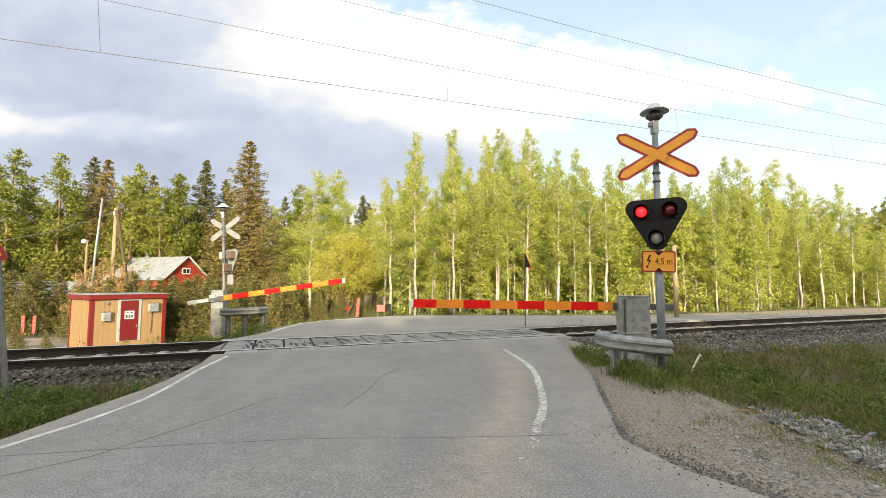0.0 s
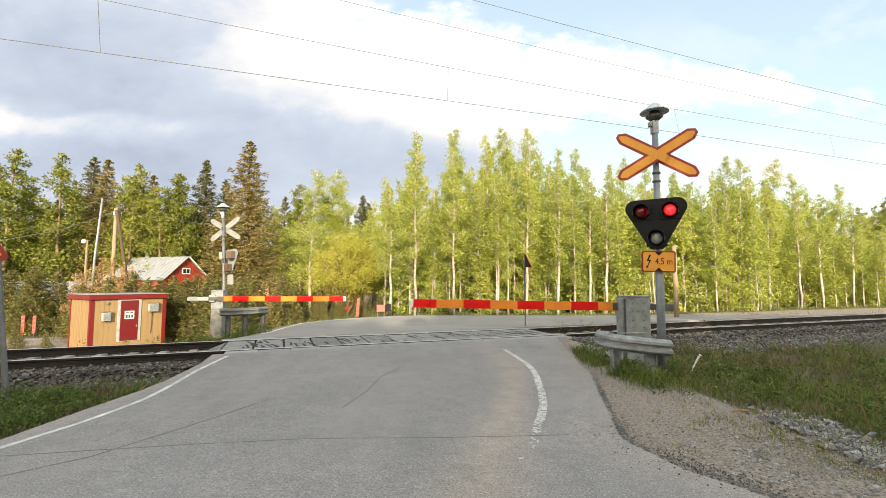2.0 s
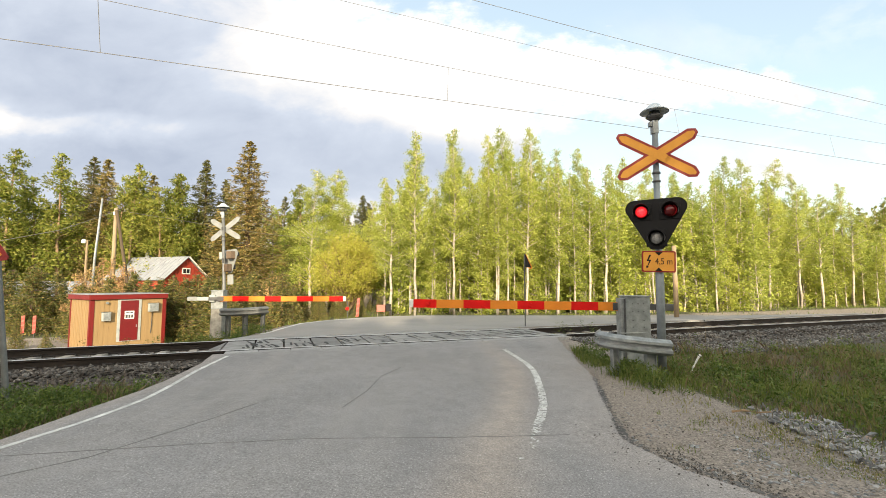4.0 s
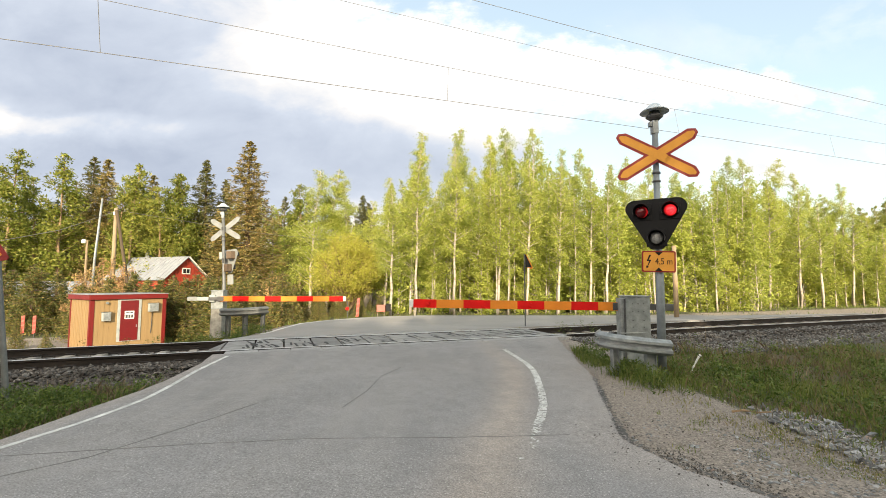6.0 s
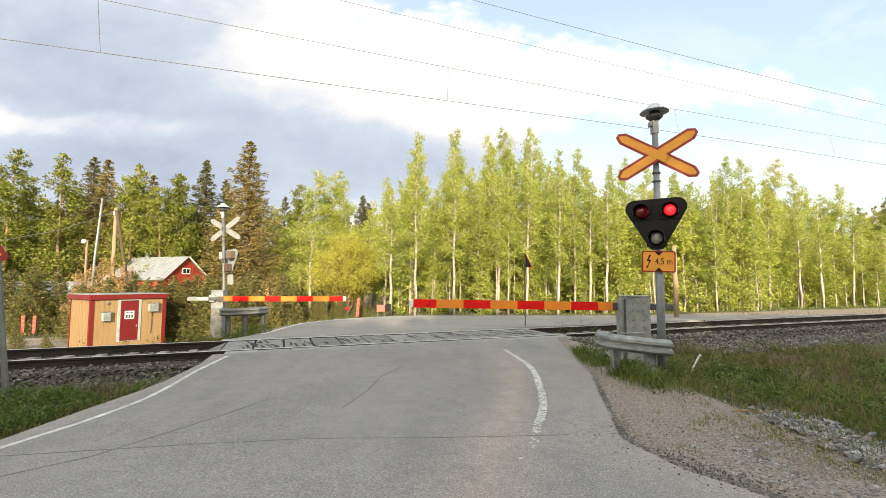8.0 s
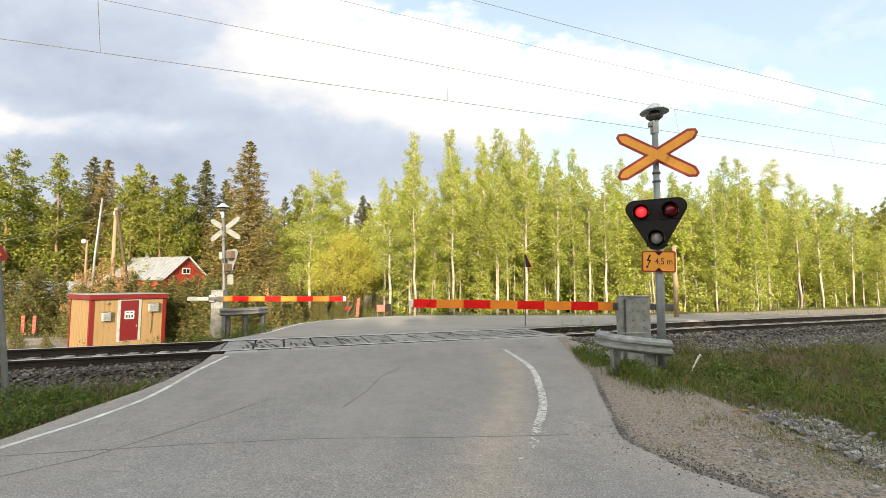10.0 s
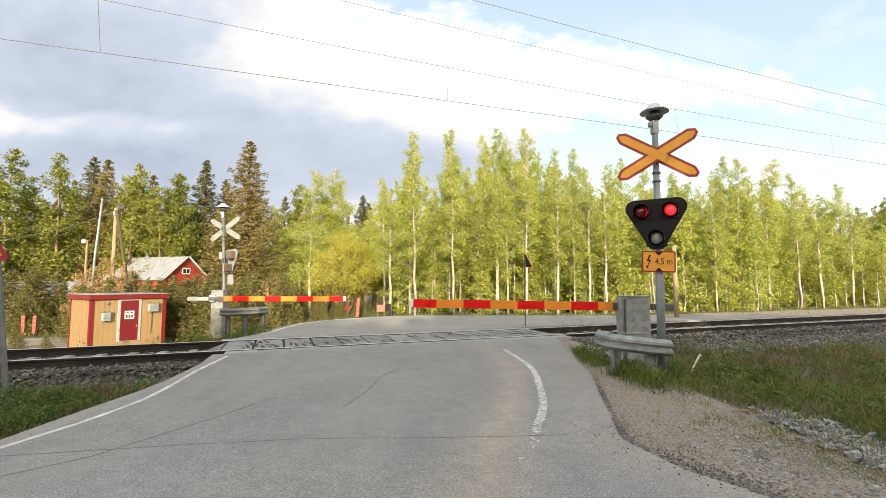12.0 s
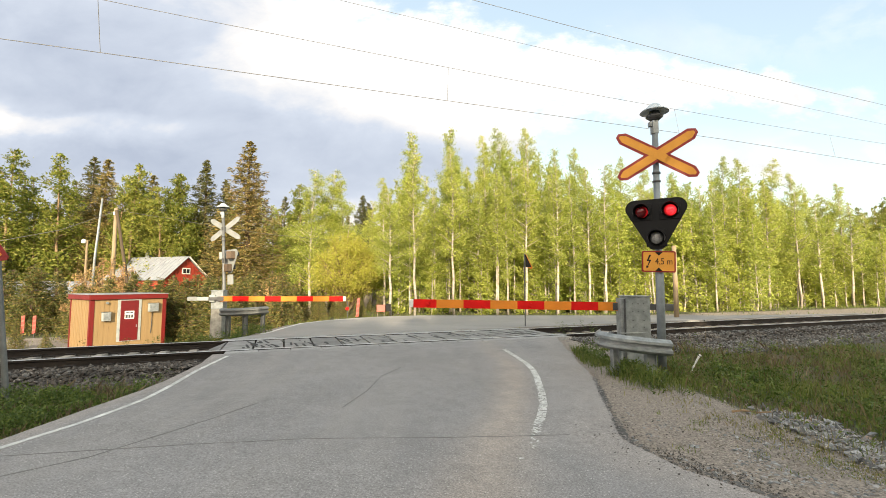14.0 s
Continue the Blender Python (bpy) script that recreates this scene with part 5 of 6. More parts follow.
def limb_path(p, d, ln, lift, rng, n=4):
    pts = [np.array(p)]
    d = np.array(d, float)
    for k in range(n):
        d = d + rng.normal(0, 0.10, 3) + (0, 0, lift)
        d /= np.linalg.norm(d)
        pts.append(pts[-1] + d * ln / n)
    return pts


def make_tree(name, trunk_mesh, crown_mesh, tags, bark, leaf):
    top = empty(name, **tags)
    for nm, me, mt in (("trunk", trunk_mesh, bark), ("crown", crown_mesh, leaf)):
        if not me.materials:
            me.materials.append(mt)
        o = new(nm, me)
        o.parent = top
    return top


def birch_meshes(h, seed, leaves, spread=1.0, bare=0.28, r=0.10, leaf=0.13, forked=False, fine=False):
    rng = np.random.default_rng(seed)
    bm = bmesh.new()
    bend = rng.normal(0, 0.016, 2) * h
    n = 9
    trunk = [np.array((bend[0] * (k / n) ** 2 + 0.022 * rng.normal(), bend[1] * (k / n) ** 2 + 0.022 * rng.normal(), h * k / n - (0.3 if k == 0 else 0))) for k in range(n + 1)]
    tube(bm, trunk, [r * (1.15 - 1.05 * k / n) + 0.006 for k in range(n + 1)], 8)
    if forked:
        q = limb_path(trunk[1], (0.28, 0.05, 1), h * 0.62, 0.05, rng, 6)
        tube(bm, q, [r * 0.65 * (1 - 0.85 * k / 6) for k in range(7)], 7)
    cen = []
    limbs = int(34 + h * 2.6)
    for k in range(limbs):
        t = bare + (1 - bare) * (k + rng.random()) / limbs
        i = min(n - 1, int(t * n))
        f = t * n - i
        p = trunk[i] * (1 - f) + trunk[i + 1] * f
        s = (t - bare) / (1 - bare)
        reach = spread * h * (0.015 + 0.130 * (1 - max(0.0, s - 0.22) / 0.78) ** 0.72 * (0.55 + 0.45 * min(1, s / 0.22))) * (0.55 + 0.62 * rng.random())
        a = rng.random() * 6.283
        path = limb_path(p, (math.cos(a), math.sin(a), 0.75), max(0.16, reach), 0.05, rng)
        if fine:
            tube(bm, path, [0.022 * (1 - 0.8 * q / 4) + 0.004 for q in range(5)], 4, caps=False)
        else:
            tube(bm, path[::2], [0.026, 0.015, 0.005], 3, caps=False)
        m = max(4, int(leaves / limbs * (0.55 + 0.45 * math.sin(math.pi * min(1, s + 0.15))) * (0.6 + 0.8 * rng.random()) * min(1.0, 2.6 * (1 - s) + 0.22)))
        q = (0.34 + 0.66 * rng.random(m) ** 0.8) * 3.999
        j = q.astype(int)
        pp = np.array(path)
        c = pp[j] * (1 - (q - j))[:, None] + pp[j + 1] * (q - j)[:, None]
        c += rng.normal(0, 0.07 + 0.09 * reach, (m, 3)) + np.stack([np.zeros(m), np.zeros(m), -np.abs(rng.normal(0, 0.20, m)) * (1.15 - s)], 1)
        cen.append(c)
    tm = bpy.data.meshes.new("trunk")
    bm.to_mesh(tm)
    bm.free()
    tm.shade_smooth()
    return tm, card_mesh("crown", np.concatenate(cen), leaf, seed + 1)


def spruce_meshes(h, seed, cards, width=0.2, low=0.06, size=0.2, r=None, twigs=True):
    rng = np.random.default_rng(seed)
    bm = bmesh.new()
    tube(bm, [(0, 0, -0.3), (0.02 * h * rng.normal() * 0.3, 0, h * 0.5), (0, 0, h)], [r or h * 0.013 + 0.02, h * 0.008 + 0.01, 0.012], 8)
    cen, nrm, up, ww, hh = [], [], [], [], []
    levels = int(12 + h * 2.4)
    tot = sum((1 - k / levels) + 0.12 for k in range(levels))
    for k in range(levels):
        t = low + (1 - low) * k / levels
        reach = h * width * (1 - t) ** 0.85 * (0.8 + 0.4 * rng.random()) + 0.05 * h * (1 - t) + 0.06
        nb = 5 + int(3 * (1 - t))
        for b in range(nb):
            a = 6.283 * (b + rng.random()) / nb
            t = low + (1 - low) * (k + rng.random()) / levels
            ln = reach * (0.7 + 0.5 * rng.random())
            d = np.array((math.cos(a), math.sin(a), 0.15 - 0.45 * (1 - t)))
            end = np.array((0, 0, t * h)) + d * ln + np.array((0, 0, 0.14 * ln))
            if twigs:
                tube(bm, [(0, 0, t * h), tuple(end)], [0.012 + 0.002 * h * (1 - t), 0.004], 3, caps=False)
            m = max(3, int(cards * ((1 - k / levels) + 0.12) / tot / nb))
            q = 0.12 + 0.88 * rng.random(m) ** 0.75
            c = np.array((0, 0, t * h)) + q[:, None] * (end - (0, 0, t * h))
            lat = np.array((-math.sin(a), math.cos(a), 0))
            c += lat * (rng.normal(0, 0.21, m) * ln * (1.2 - q))[:, None] + np.stack([rng.normal(0, 0.02, m), rng.normal(0, 0.02, m), -np.abs(rng.normal(0, 0.15, m)) * (0.4 + ln)], 1)
            cen.append(c)
            nn = rng.normal(0, 0.55, (m, 3)) + (0, 0, 0.7)
            nrm.append(nn / np.linalg.norm(nn, axis=1)[:, None])
            up.append(d + rng.normal(0, 0.45, (m, 3)))
            s = size * (0.6 + 0.7 * rng.random(m))
            ww.append(s * 0.48)
            hh.append(s * 1.5)
    pts = quads(*[np.concatenate(a) for a in (cen, nrm, up, ww, hh)])
    me = bpy.data.meshes.new("crown")
    n = len(pts) // 3
    me.from_pydata(pts.tolist(), [], [tuple(range(3 * i, 3 * i + 3)) for i in range(n)])
    tm = bpy.data.meshes.new("trunk")
    bm.to_mesh(tm)
    bm.free()
    return tm, me


def scatter_tree(pattern, x, y, z, scale, turn, label="", lean=0.0, sway=None):
    o = copy_thing(pattern, pose(x, y, z, 0, lean, turn))
    o.scale = (scale[0], scale[0], scale[1]) if isinstance(scale, tuple) else (scale,) * 3
    if label:
        o["label"] = label
    if sway is not None:
        SWAY.append((o, x, y, z, lean, turn, sway))
    return o


SWAY = []
rng_t = random.Random(21)
BIRCH_TAGS = dict(label="slender young birch with white trunk and fresh yellow-green leaves", category="birch tree", group="birch stand beyond the crossing")
BIRCHES, BIRCHES_FILL = [], []
for i, (lv, sp, br_, fk) in enumerate(((20000, 0.95, 0.22, False), (22000, 1.05, 0.17, False), (18000, 0.85, 0.25, False), (22000, 1.12, 0.15, True), (17000, 0.78, 0.28, False))):
    BIRCHES.append(make_tree("birch_tree", *birch_meshes(12.0, 100 + i, lv, sp, br_, 0.074, 0.064, fk, True), BIRCH_TAGS, BARK_BIRCH, LEAF_BIRCH))
for i, (lv, sp, br_) in enumerate(((8500, 1.0, 0.16), (9000, 1.12, 0.11), (8000, 0.88, 0.20))):
    BIRCHES_FILL.append(make_tree("birch_tree", *birch_meshes(12.0, 120 + i, lv, sp, br_, 0.06, 0.098), BIRCH_TAGS, BARK_BIRCH, LEAF_BIRCH))
THIN = [make_tree("birch_tree", *birch_meshes(11.0, 130 + i, 4200, 0.66, 0.24 + 0.12 * i, 0.046, 0.080), dict(BIRCH_TAGS, label="thin birch with a slim white trunk and sparse leaves"), BARK_BIRCH, LEAF_BIRCH) for i in range(2)]
CLEAR = make_tree("birch_tree", *birch_meshes(11.0, 135, 5600, 0.72, 0.33, 0.068, 0.074, fine=True), dict(BIRCH_TAGS, label="birch with a clear white trunk at the stand's edge"), BARK_BIRCH, LEAF_BIRCH)
WOOD = dict(category="tree", group="mixed wood behind the houses")
GROVES = [make_tree("grove_tree", *birch_meshes(12.0, 140 + i, 12500, 1.2, 0.08, 0.09, 0.115), dict(label="leafy deciduous tree in the wood's edge", **WOOD), BARK_TAN, LEAF_BIRCH_DARK) for i in range(2)]
GROVES_FILL = [make_tree("grove_tree", *birch_meshes(12.0, 145 + i, 5200, 1.3, 0.08, 0.09, 0.18), dict(label="leafy tree standing deep in the wood", **WOOD), BARK_TAN, LEAF_BIRCH_DARK) for i in range(2)]
SPRUCES = [make_tree("spruce_tree", *spruce_meshes(14.0, 160 + i, 27000, 0.15 + 0.02 * i, 0.08, 0.15), dict(label="tall spruce with drooping branches, brownish with cones", **WOOD), BARK_DARK, (NEEDLE, NEEDLE_BROWN)[i % 2]) for i in range(3)]
SPRUCES_FILL = [make_tree("spruce_tree", *spruce_meshes(14.0, 170 + i, 4500, 0.17, 0.08, 0.33, twigs=False), dict(label="dark spruce standing deep in the wood", **WOOD), BARK_DARK, (NEEDLE, NEEDLE_BROWN)[i % 2]) for i in range(2)]
# patterns of the trees added out of view only to cast shade
SHADE = [make_tree("grove_tree", *birch_meshes(12.0, 150, 1900, 1.3, 0.08, 0.09, 0.32), dict(label="leafy tree added out of view to shade the road", **WOOD), BARK_TAN, LEAF_BIRCH_DARK),
         make_tree("spruce_tree", *spruce_meshes(14.0, 151, 1700, 0.17, 0.08, 0.54, twigs=False), dict(label="tall spruce added out of view to shade the road", **WOOD), BARK_DARK, NEEDLE)]
BACK = [make_tree("birch_tree", *birch_meshes(12.0, 152 + i, 4600, 1.1, 0.08, 0.05, 0.145), BIRCH_TAGS, BARK_BIRCH, LEAF_BIRCH) for i in range(2)]
YOUNG = [make_tree("young_spruce", *spruce_meshes(2.6, 180 + i, 7400, 0.26, 0.03, 0.072), dict(label="bushy young spruce with tan shoot tips", category="young spruce", group="hedge of young spruces"), BARK_DARK, NEEDLE_YOUNG) for i in range(3)]


def tops(across, height, depth):
    """Place of a tree top by its bearing and rise at a given depth."""
    k = (across - 784) / 784
    p = math.atan(59 / 784)
    up = (441 - height) / 784
    fy = math.cos(p) - up * math.sin(p)
    fz = math.sin(p) + up * math.cos(p)
    return depth * k / fy, depth, 1.33 + depth * fz / fy


def plant_birches():
    # leading trees of the stand: bearing and height of the top, depth, pattern
    lead = ((683, 318, 28, 4), (728, 243, 27, 2), (797, 231, 28, 0), (826, 300, 30, 1), (862, 244, 29, 4), (897, 234, 29, 1), (938, 229, 28, 0),
            (985, 272, 30, 2), (1018, 266, 29, 1), (1100, 286, 31, 0), (1140, 300, 32, 1), (1196, 312, 31, 2), (1222, 330, 30, 3),
            (1274, 288, 31, 1), (1312, 284, 32, 0), (1357, 290, 33, 1), (1398, 312, 34, 3), (1430, 335, 36, 2), (1487, 329, 36, 0), (1462, 348, 37, 1),
            (1525, 370, 40, 3), (1556, 362, 41, 1), (1585, 350, 42, 0))
    for x, y, d, k in lead:
        px_, py_, pz = tops(x, y, d)
        base = ground_z(px_, py_) - 0.1
        h = (pz - base) / 11.65
        scatter_tree(GROVES[k % 2] if x > 1515 else BIRCHES[k], px_, py_, base, (0.55 + 0.5 * h, h * 0.985), rng_t.uniform(0, 360), sway=max(0.4, min(1.0, 1.5 - x / 1350)))
    for k in range(56):
        x = 655 + 850 * (k + rng_t.random()) / 56
        d = rng_t.uniform(28.5, 40) + (4 if x > 1350 else 0)
        y = float(np.interp(x, [650, 700, 760, 800, 930, 1000, 1200, 1300, 1400, 1600], [365, 320, 285, 262, 255, 285, 315, 298, 335, 380])) + rng_t.uniform(-5, 65)
        px_, py_, pz = tops(x, y, d)
        base = ground_z(px_, py_) - 0.1
        h = (pz - base) / 12.0
        scatter_tree(rng_t.choice(BIRCHES_FILL), px_, py_, base, (0.6 + 0.45 * h, h), rng_t.uniform(0, 360), sway=rng_t.uniform(0.3, 0.7) if k % 2 else None)
    for x, y, d in ((1518, 385, 46), (1536, 378, 48), (1552, 366, 47), (1570, 372, 49), (1590, 360, 47), (1612, 370, 46)):
        px_, py_, pz = tops(x, y, d)
        base = ground_z(px_, py_) - 0.1
        scatter_tree(GROVES[x % 2], px_, py_, base, ((pz - base) / 13, (pz - base) / 12), rng_t.uniform(0, 360), "tree with a tan trunk at the dark end of the stand")
    for k in range(46):
        x = 640 + 1000 * (k + rng_t.random()) / 46
        px_, py_, pz = tops(x, rng_t.uniform(400, 470), rng_t.uniform(36, 48))
        base = ground_z(px_, py_) - 0.1
        scatter_tree(rng_t.choice(BACK + BACK[:1] + GROVES_FILL[:1]), px_, py_, base, ((pz - base) / 12 + 0.35, (pz - base) / 12), rng_t.uniform(0, 360))


plant_birches()


def plant_undergrowth():
    """Young birches and saplings that fill the stand down to the ground."""
    for k in range(112):
        x = 690 + 900 * (k + rng_t.random()) / 112
        d = rng_t.uniform(26.2, 31) + (5 if x > 1350 else 0)
        px_, py_, _ = tops(x, 500, d)
        base = ground_z(px_, py_) - 0.1
        h = rng_t.uniform(2.8, 7.6) / 12
        scatter_tree(rng_t.choice(BACK), px_, py_, base - 0.08 * 12 * h, (h * 1.35, h), rng_t.uniform(0, 360), "leafy sapling among the birch trunks")


plant_undergrowth()


def plant_thin():
    for k in range(54):
        x = 705 + 870 * (k + rng_t.random()) / 54
        d = rng_t.uniform(25.6, 29.5) + (5 if x > 1330 else 0)
        px_, py_, pz = tops(x, float(np.interp(x, [700, 800, 950, 1100, 1300, 1600], [340, 300, 290, 320, 325, 390])) + rng_t.uniform(0, 60), d)
        base = ground_z(px_, py_) - 0.1
        h = (pz - base) / 11.0
        scatter_tree(rng_t.choice(THIN), px_, py_, base, (0.8 + 0.25 * h, h), rng_t.uniform(0, 360), sway=rng_t.uniform(0.4, 0.7) if k % 2 else None)


plant_thin()
for x, y, d in ((694, 335, 24.0), (735, 255, 25.0), (803, 262, 25.6), (880, 300, 25.9), (930, 285, 26.0), (984, 300, 25.6), (1040, 300, 26.2), (1066, 295, 25.9), (1264, 330, 28.0),
                (1320, 325, 28.2), (1352, 320, 28.6), (1405, 340, 29.2), (1445, 355, 29.6), (1500, 360, 31.0)):
    px_, py_, pz = tops(x, y, d)
    base = ground_z(px_, py_) - 0.1
    scatter_tree(CLEAR, px_, py_, base, (1.05, (pz - base) / 11), rng_t.uniform(0, 360), lean=rng_t.uniform(-1.2, 1.2), sway=0.6)


def plant_wood():
    lead = ((443, 250, 52, "s", 1), (366, 283, 55, "s", 0), (400, 318, 58, "s", 0), (192, 282, 52, "s", 1), (168, 280, 54, "s", 2), (272, 310, 56, "s", 1), (642, 346, 62, "s", 0), (652, 360, 64, "s", 2),
            (20, 266, 46, "g", 1), (112, 277, 48, "g", 0), (70, 318, 50, "g", 0), (236, 290, 50, "g", 1), (310, 310, 52, "g", 1), (332, 316, 52, "g", 0), (552, 302, 44, "b", 3), (582, 303, 46, "b", 1), (614, 322, 46, "b", 3), (535, 330, 50, "g", 1),
            (140, 320, 55, "g", 1), (215, 318, 52, "g", 0), (290, 335, 50, "g", 0), (-30, 285, 46, "g", 1), (-70, 270, 46, "g", 0), (45, 330, 52, "s", 0), (500, 372, 70, "g", 0), (515, 380, 72, "b", 3), (250, 312, 54, "g", 1))
    for x, y, d, kind, k in lead:
        px_, py_, pz = tops(x, y, d)
        base = ground_z(px_, py_) - 0.2
        if kind == "s":
            h = (pz - base) / 14.0
            scatter_tree(SPRUCES[k], px_, py_, base, (h * (1.5 if x == 443 else 1.25), h), rng_t.uniform(0, 360))
        else:
            h = (pz - base) / 12.0
            scatter_tree((BIRCHES if kind == "b" else GROVES)[k], px_, py_, base, (h * (1.5 if 540 < x < 640 else 1.25), h), rng_t.uniform(0, 360), "birch in the mixed wood behind the houses", sway=0.5 if d < 49 else None)
    for k in range(58):
        x = -120 + 800 * (k + rng_t.random()) / 58
        y = 365 + rng_t.uniform(-25, 60)
        d = rng_t.uniform(52, 74)
        px_, py_, pz = tops(x, y, d)
        base = ground_z(px_, py_) - 0.2
        if rng_t.random() < 0.42:
            h = (pz - base) / 14.0
            scatter_tree(rng_t.choice(SPRUCES_FILL), px_, py_, base, (h * 1.15, h), rng_t.uniform(0, 360))
        else:
            h = (pz - base) / 12.0
            scatter_tree(rng_t.choice(GROVES_FILL + [BIRCHES_FILL[1]]), px_, py_, base, (h * 1.3, h), rng_t.uniform(0, 360))


plant_wood()


def plant_hedge():
    for k in range(46):
        x = -60 + 760 * (k + rng_t.random()) / 46
        if 690 < x:
            continue
        d = rng_t.uniform(26.8, 30.5) if x < 135 else rng_t.uniform(23.5, 30)
        y = float(np.interp(x, [-60, 50, 140, 230, 300, 380, 470, 520, 600, 700], [455, 468, 485, 490, 500, 492, 478, 488, 515, 530])) + rng_t.uniform(-6, 26)
        px_, py_, pz = tops(x, y, d)
        base = ground_z(px_, py_) - 0.1
        s = max(0.35, (pz - base) / 2.6)
        scatter_tree(rng_t.choice(YOUNG), px_, py_, base, (s * 1.1, s), rng_t.uniform(0, 360))
    for x, y, d in ((262, 492, 24), (285, 492, 24.5), (308, 488, 25), (330, 492, 24.5), (350, 486, 25.5), (368, 490, 25), (388, 490, 24), (405, 500, 22), (430, 490, 24), (240, 480, 25), (565, 520, 21), (520, 510, 22), (640, 530, 24), (610, 540, 25.5), (30, 568, 21.5), (82, 590, 22.0)):
        px_, py_, pz = tops(x, y, d)
        base = ground_z(px_, py_) - 0.1
        s = max(0.35, (pz - base) / 2.6)
        scatter_tree(rng_t.choice(YOUNG), px_, py_, base, (s * 1.1, s), rng_t.uniform(0, 360))


plant_hedge()


def shrub(name, x, y, z, rx, rz, n, stems, leaf_material, label, category, size=0.12, seed=5):
    """A many-stemmed shrub: stems fanning from the root and leaves held towards the outside."""
    rng = np.random.default_rng(seed)
    bm = bmesh.new()
    cen = []
    for k in range(stems):
        a, f = rng.random() * 6.283, 1.45 * rng.random() ** 0.62
        s, grow = math.sin(f), 0.86 + 0.2 * rng.random()
        tip = np.array((rx * s * math.cos(a) * grow, rx * s * math.sin(a) * grow, rz * (0.28 + 0.72 * math.cos(f)) * grow))
        mid = tip * (0.42, 0.42, 0.58)
        path = [np.zeros(3), mid * (0.5, 0.5, 0.55), mid, (mid + tip) / 2 + (0, 0, 0.06 * rz), tip]
        tube(bm, path, [0.035, 0.028, 0.02, 0.012, 0.004], 4, caps=False)
        m = int(n / stems)
        q = 1.6 + 2.4 * rng.random(m) ** 0.55
        q = np.minimum(q, 3.999)
        j = q.astype(int)
        pp = np.array(path)
        c = pp[j] * (1 - (q - j))[:, None] + pp[j + 1] * (q - j)[:, None] + rng.normal(0, 0.06 * rx, (m, 3))
        c[:, 2] = np.maximum(c[:, 2], 0.05)
        cen.append(c)
    tm = bpy.data.meshes.new("trunk")
    bm.to_mesh(tm)
    bm.free()
    tm.materials.append(BARK_TAN)
    cm = card_mesh("crown", np.concatenate(cen), size, seed + 1)
    cm.materials.append(leaf_material)
    top = empty(name, pose(x, y, z), label=label, category=category)
    for nm, me in (("trunk", tm), ("crown", cm)):
        o = new(nm, me)
        o.parent = top
    return top


px_, py_, pz = tops(616, 413, 29)
WILLOW = shrub("willow_bush", px_, py_, ground_z(px_, py_) - 0.1, 2.75, (pz - ground_z(px_, py_)) * 0.98, 34000, 250, LEAF_WILLOW, "large rounded willow bush in bright yellow-green leaf", "willow bush", 0.074)
for x, y, d, r, n in ((185, 455, 27.5, 1.6, 2200), (155, 470, 26.5, 1.2, 1500), (225, 470, 28, 1.0, 1300), (480, 480, 27, 0.8, 700)):
    px_, py_, pz = tops(x, y, d)
    z = ground_z(px_, py_) - 0.1
    shrub("budding_shrub", px_, py_, z, r, pz - z, n, 45, SHRUB_TAN, "twiggy shrub with reddish-tan buds beside the shed", "shrub", 0.09, seed=int(x))
for x, y, d, r in ((840, 470, 30, 1.2), (1000, 480, 31, 1.3), (1335, 470, 33, 1.6), (1250, 510, 31, 1.0), (1530, 505, 38, 1.6), (1115, 480, 32, 1.3), (930, 470, 31, 1.2), (1440, 500, 36, 1.4)):
    px_, py_, pz = tops(x, y, d)
    z = ground_z(px_, py_) - 0.1
    shrub("undergrowth_bush", px_, py_, z, r, pz - z, 1500, 40, LEAF_BIRCH_DARK if int(x) % 5 == 1 else LEAF_BIRCH, "leafy undergrowth bush among the birch trunks", "bush", 0.14, seed=int(x))


def behind(x, y, h):
    """One tree of the unseen wood added at the back of the camera, h metres high."""
    if rng_t.random() < 0.5:
        scatter_tree(SHADE[1], x, y, ground_z(x, y) - 0.2, (1.3, h / 14), rng_t.uniform(0, 360), "tall spruce added out of view to shade the road")
    else:
        scatter_tree(SHADE[0], x, y, ground_z(x, y) - 0.2, (1.2, h / 12), rng_t.uniform(0, 360), "leafy tree added out of view to shade the road")


def wood_behind():
    """An unseen wood added at the back of the camera, with heights set so that its shade lies over the road."""
    for k in range(130):
        x = -50 + 84 * (k + rng_t.random()) / 130
        y = -19 - rng_t.uniform(0, 6)
        if -8.5 < x < 1.5:
            y -= 17
            x += 0.9
        h = 0.320 * (19.3 - y) * rng_t.uniform(0.92, 1.02)
        if 2.2 < x < 8.5:
            h *= 1.22
        if x < -10.5:
            h *= 0.5
        if x > 8.5:
            h *= 1.14
        behind(x, y, h)
    for k in range(26):
        x, y = -10 + 13 * (k + rng_t.random()) / 26, rng_t.uniform(-52, -43)
        behind(x, y, 0.318 * (19.0 - y) * rng_t.uniform(0.92, 1.0))


wood_behind()
# the patterns themselves stand at the back of the wood
for i, p in enumerate(BIRCHES + THIN + [CLEAR] + BIRCHES_FILL + GROVES + GROVES_FILL + SPRUCES + SPRUCES_FILL + YOUNG + SHADE + BACK):
    p.matrix_basis = pose(-40 + 5.5 * i, 78 + (i % 3) * 3, ground_z(-40 + 5.5 * i, 78) - 0.2)


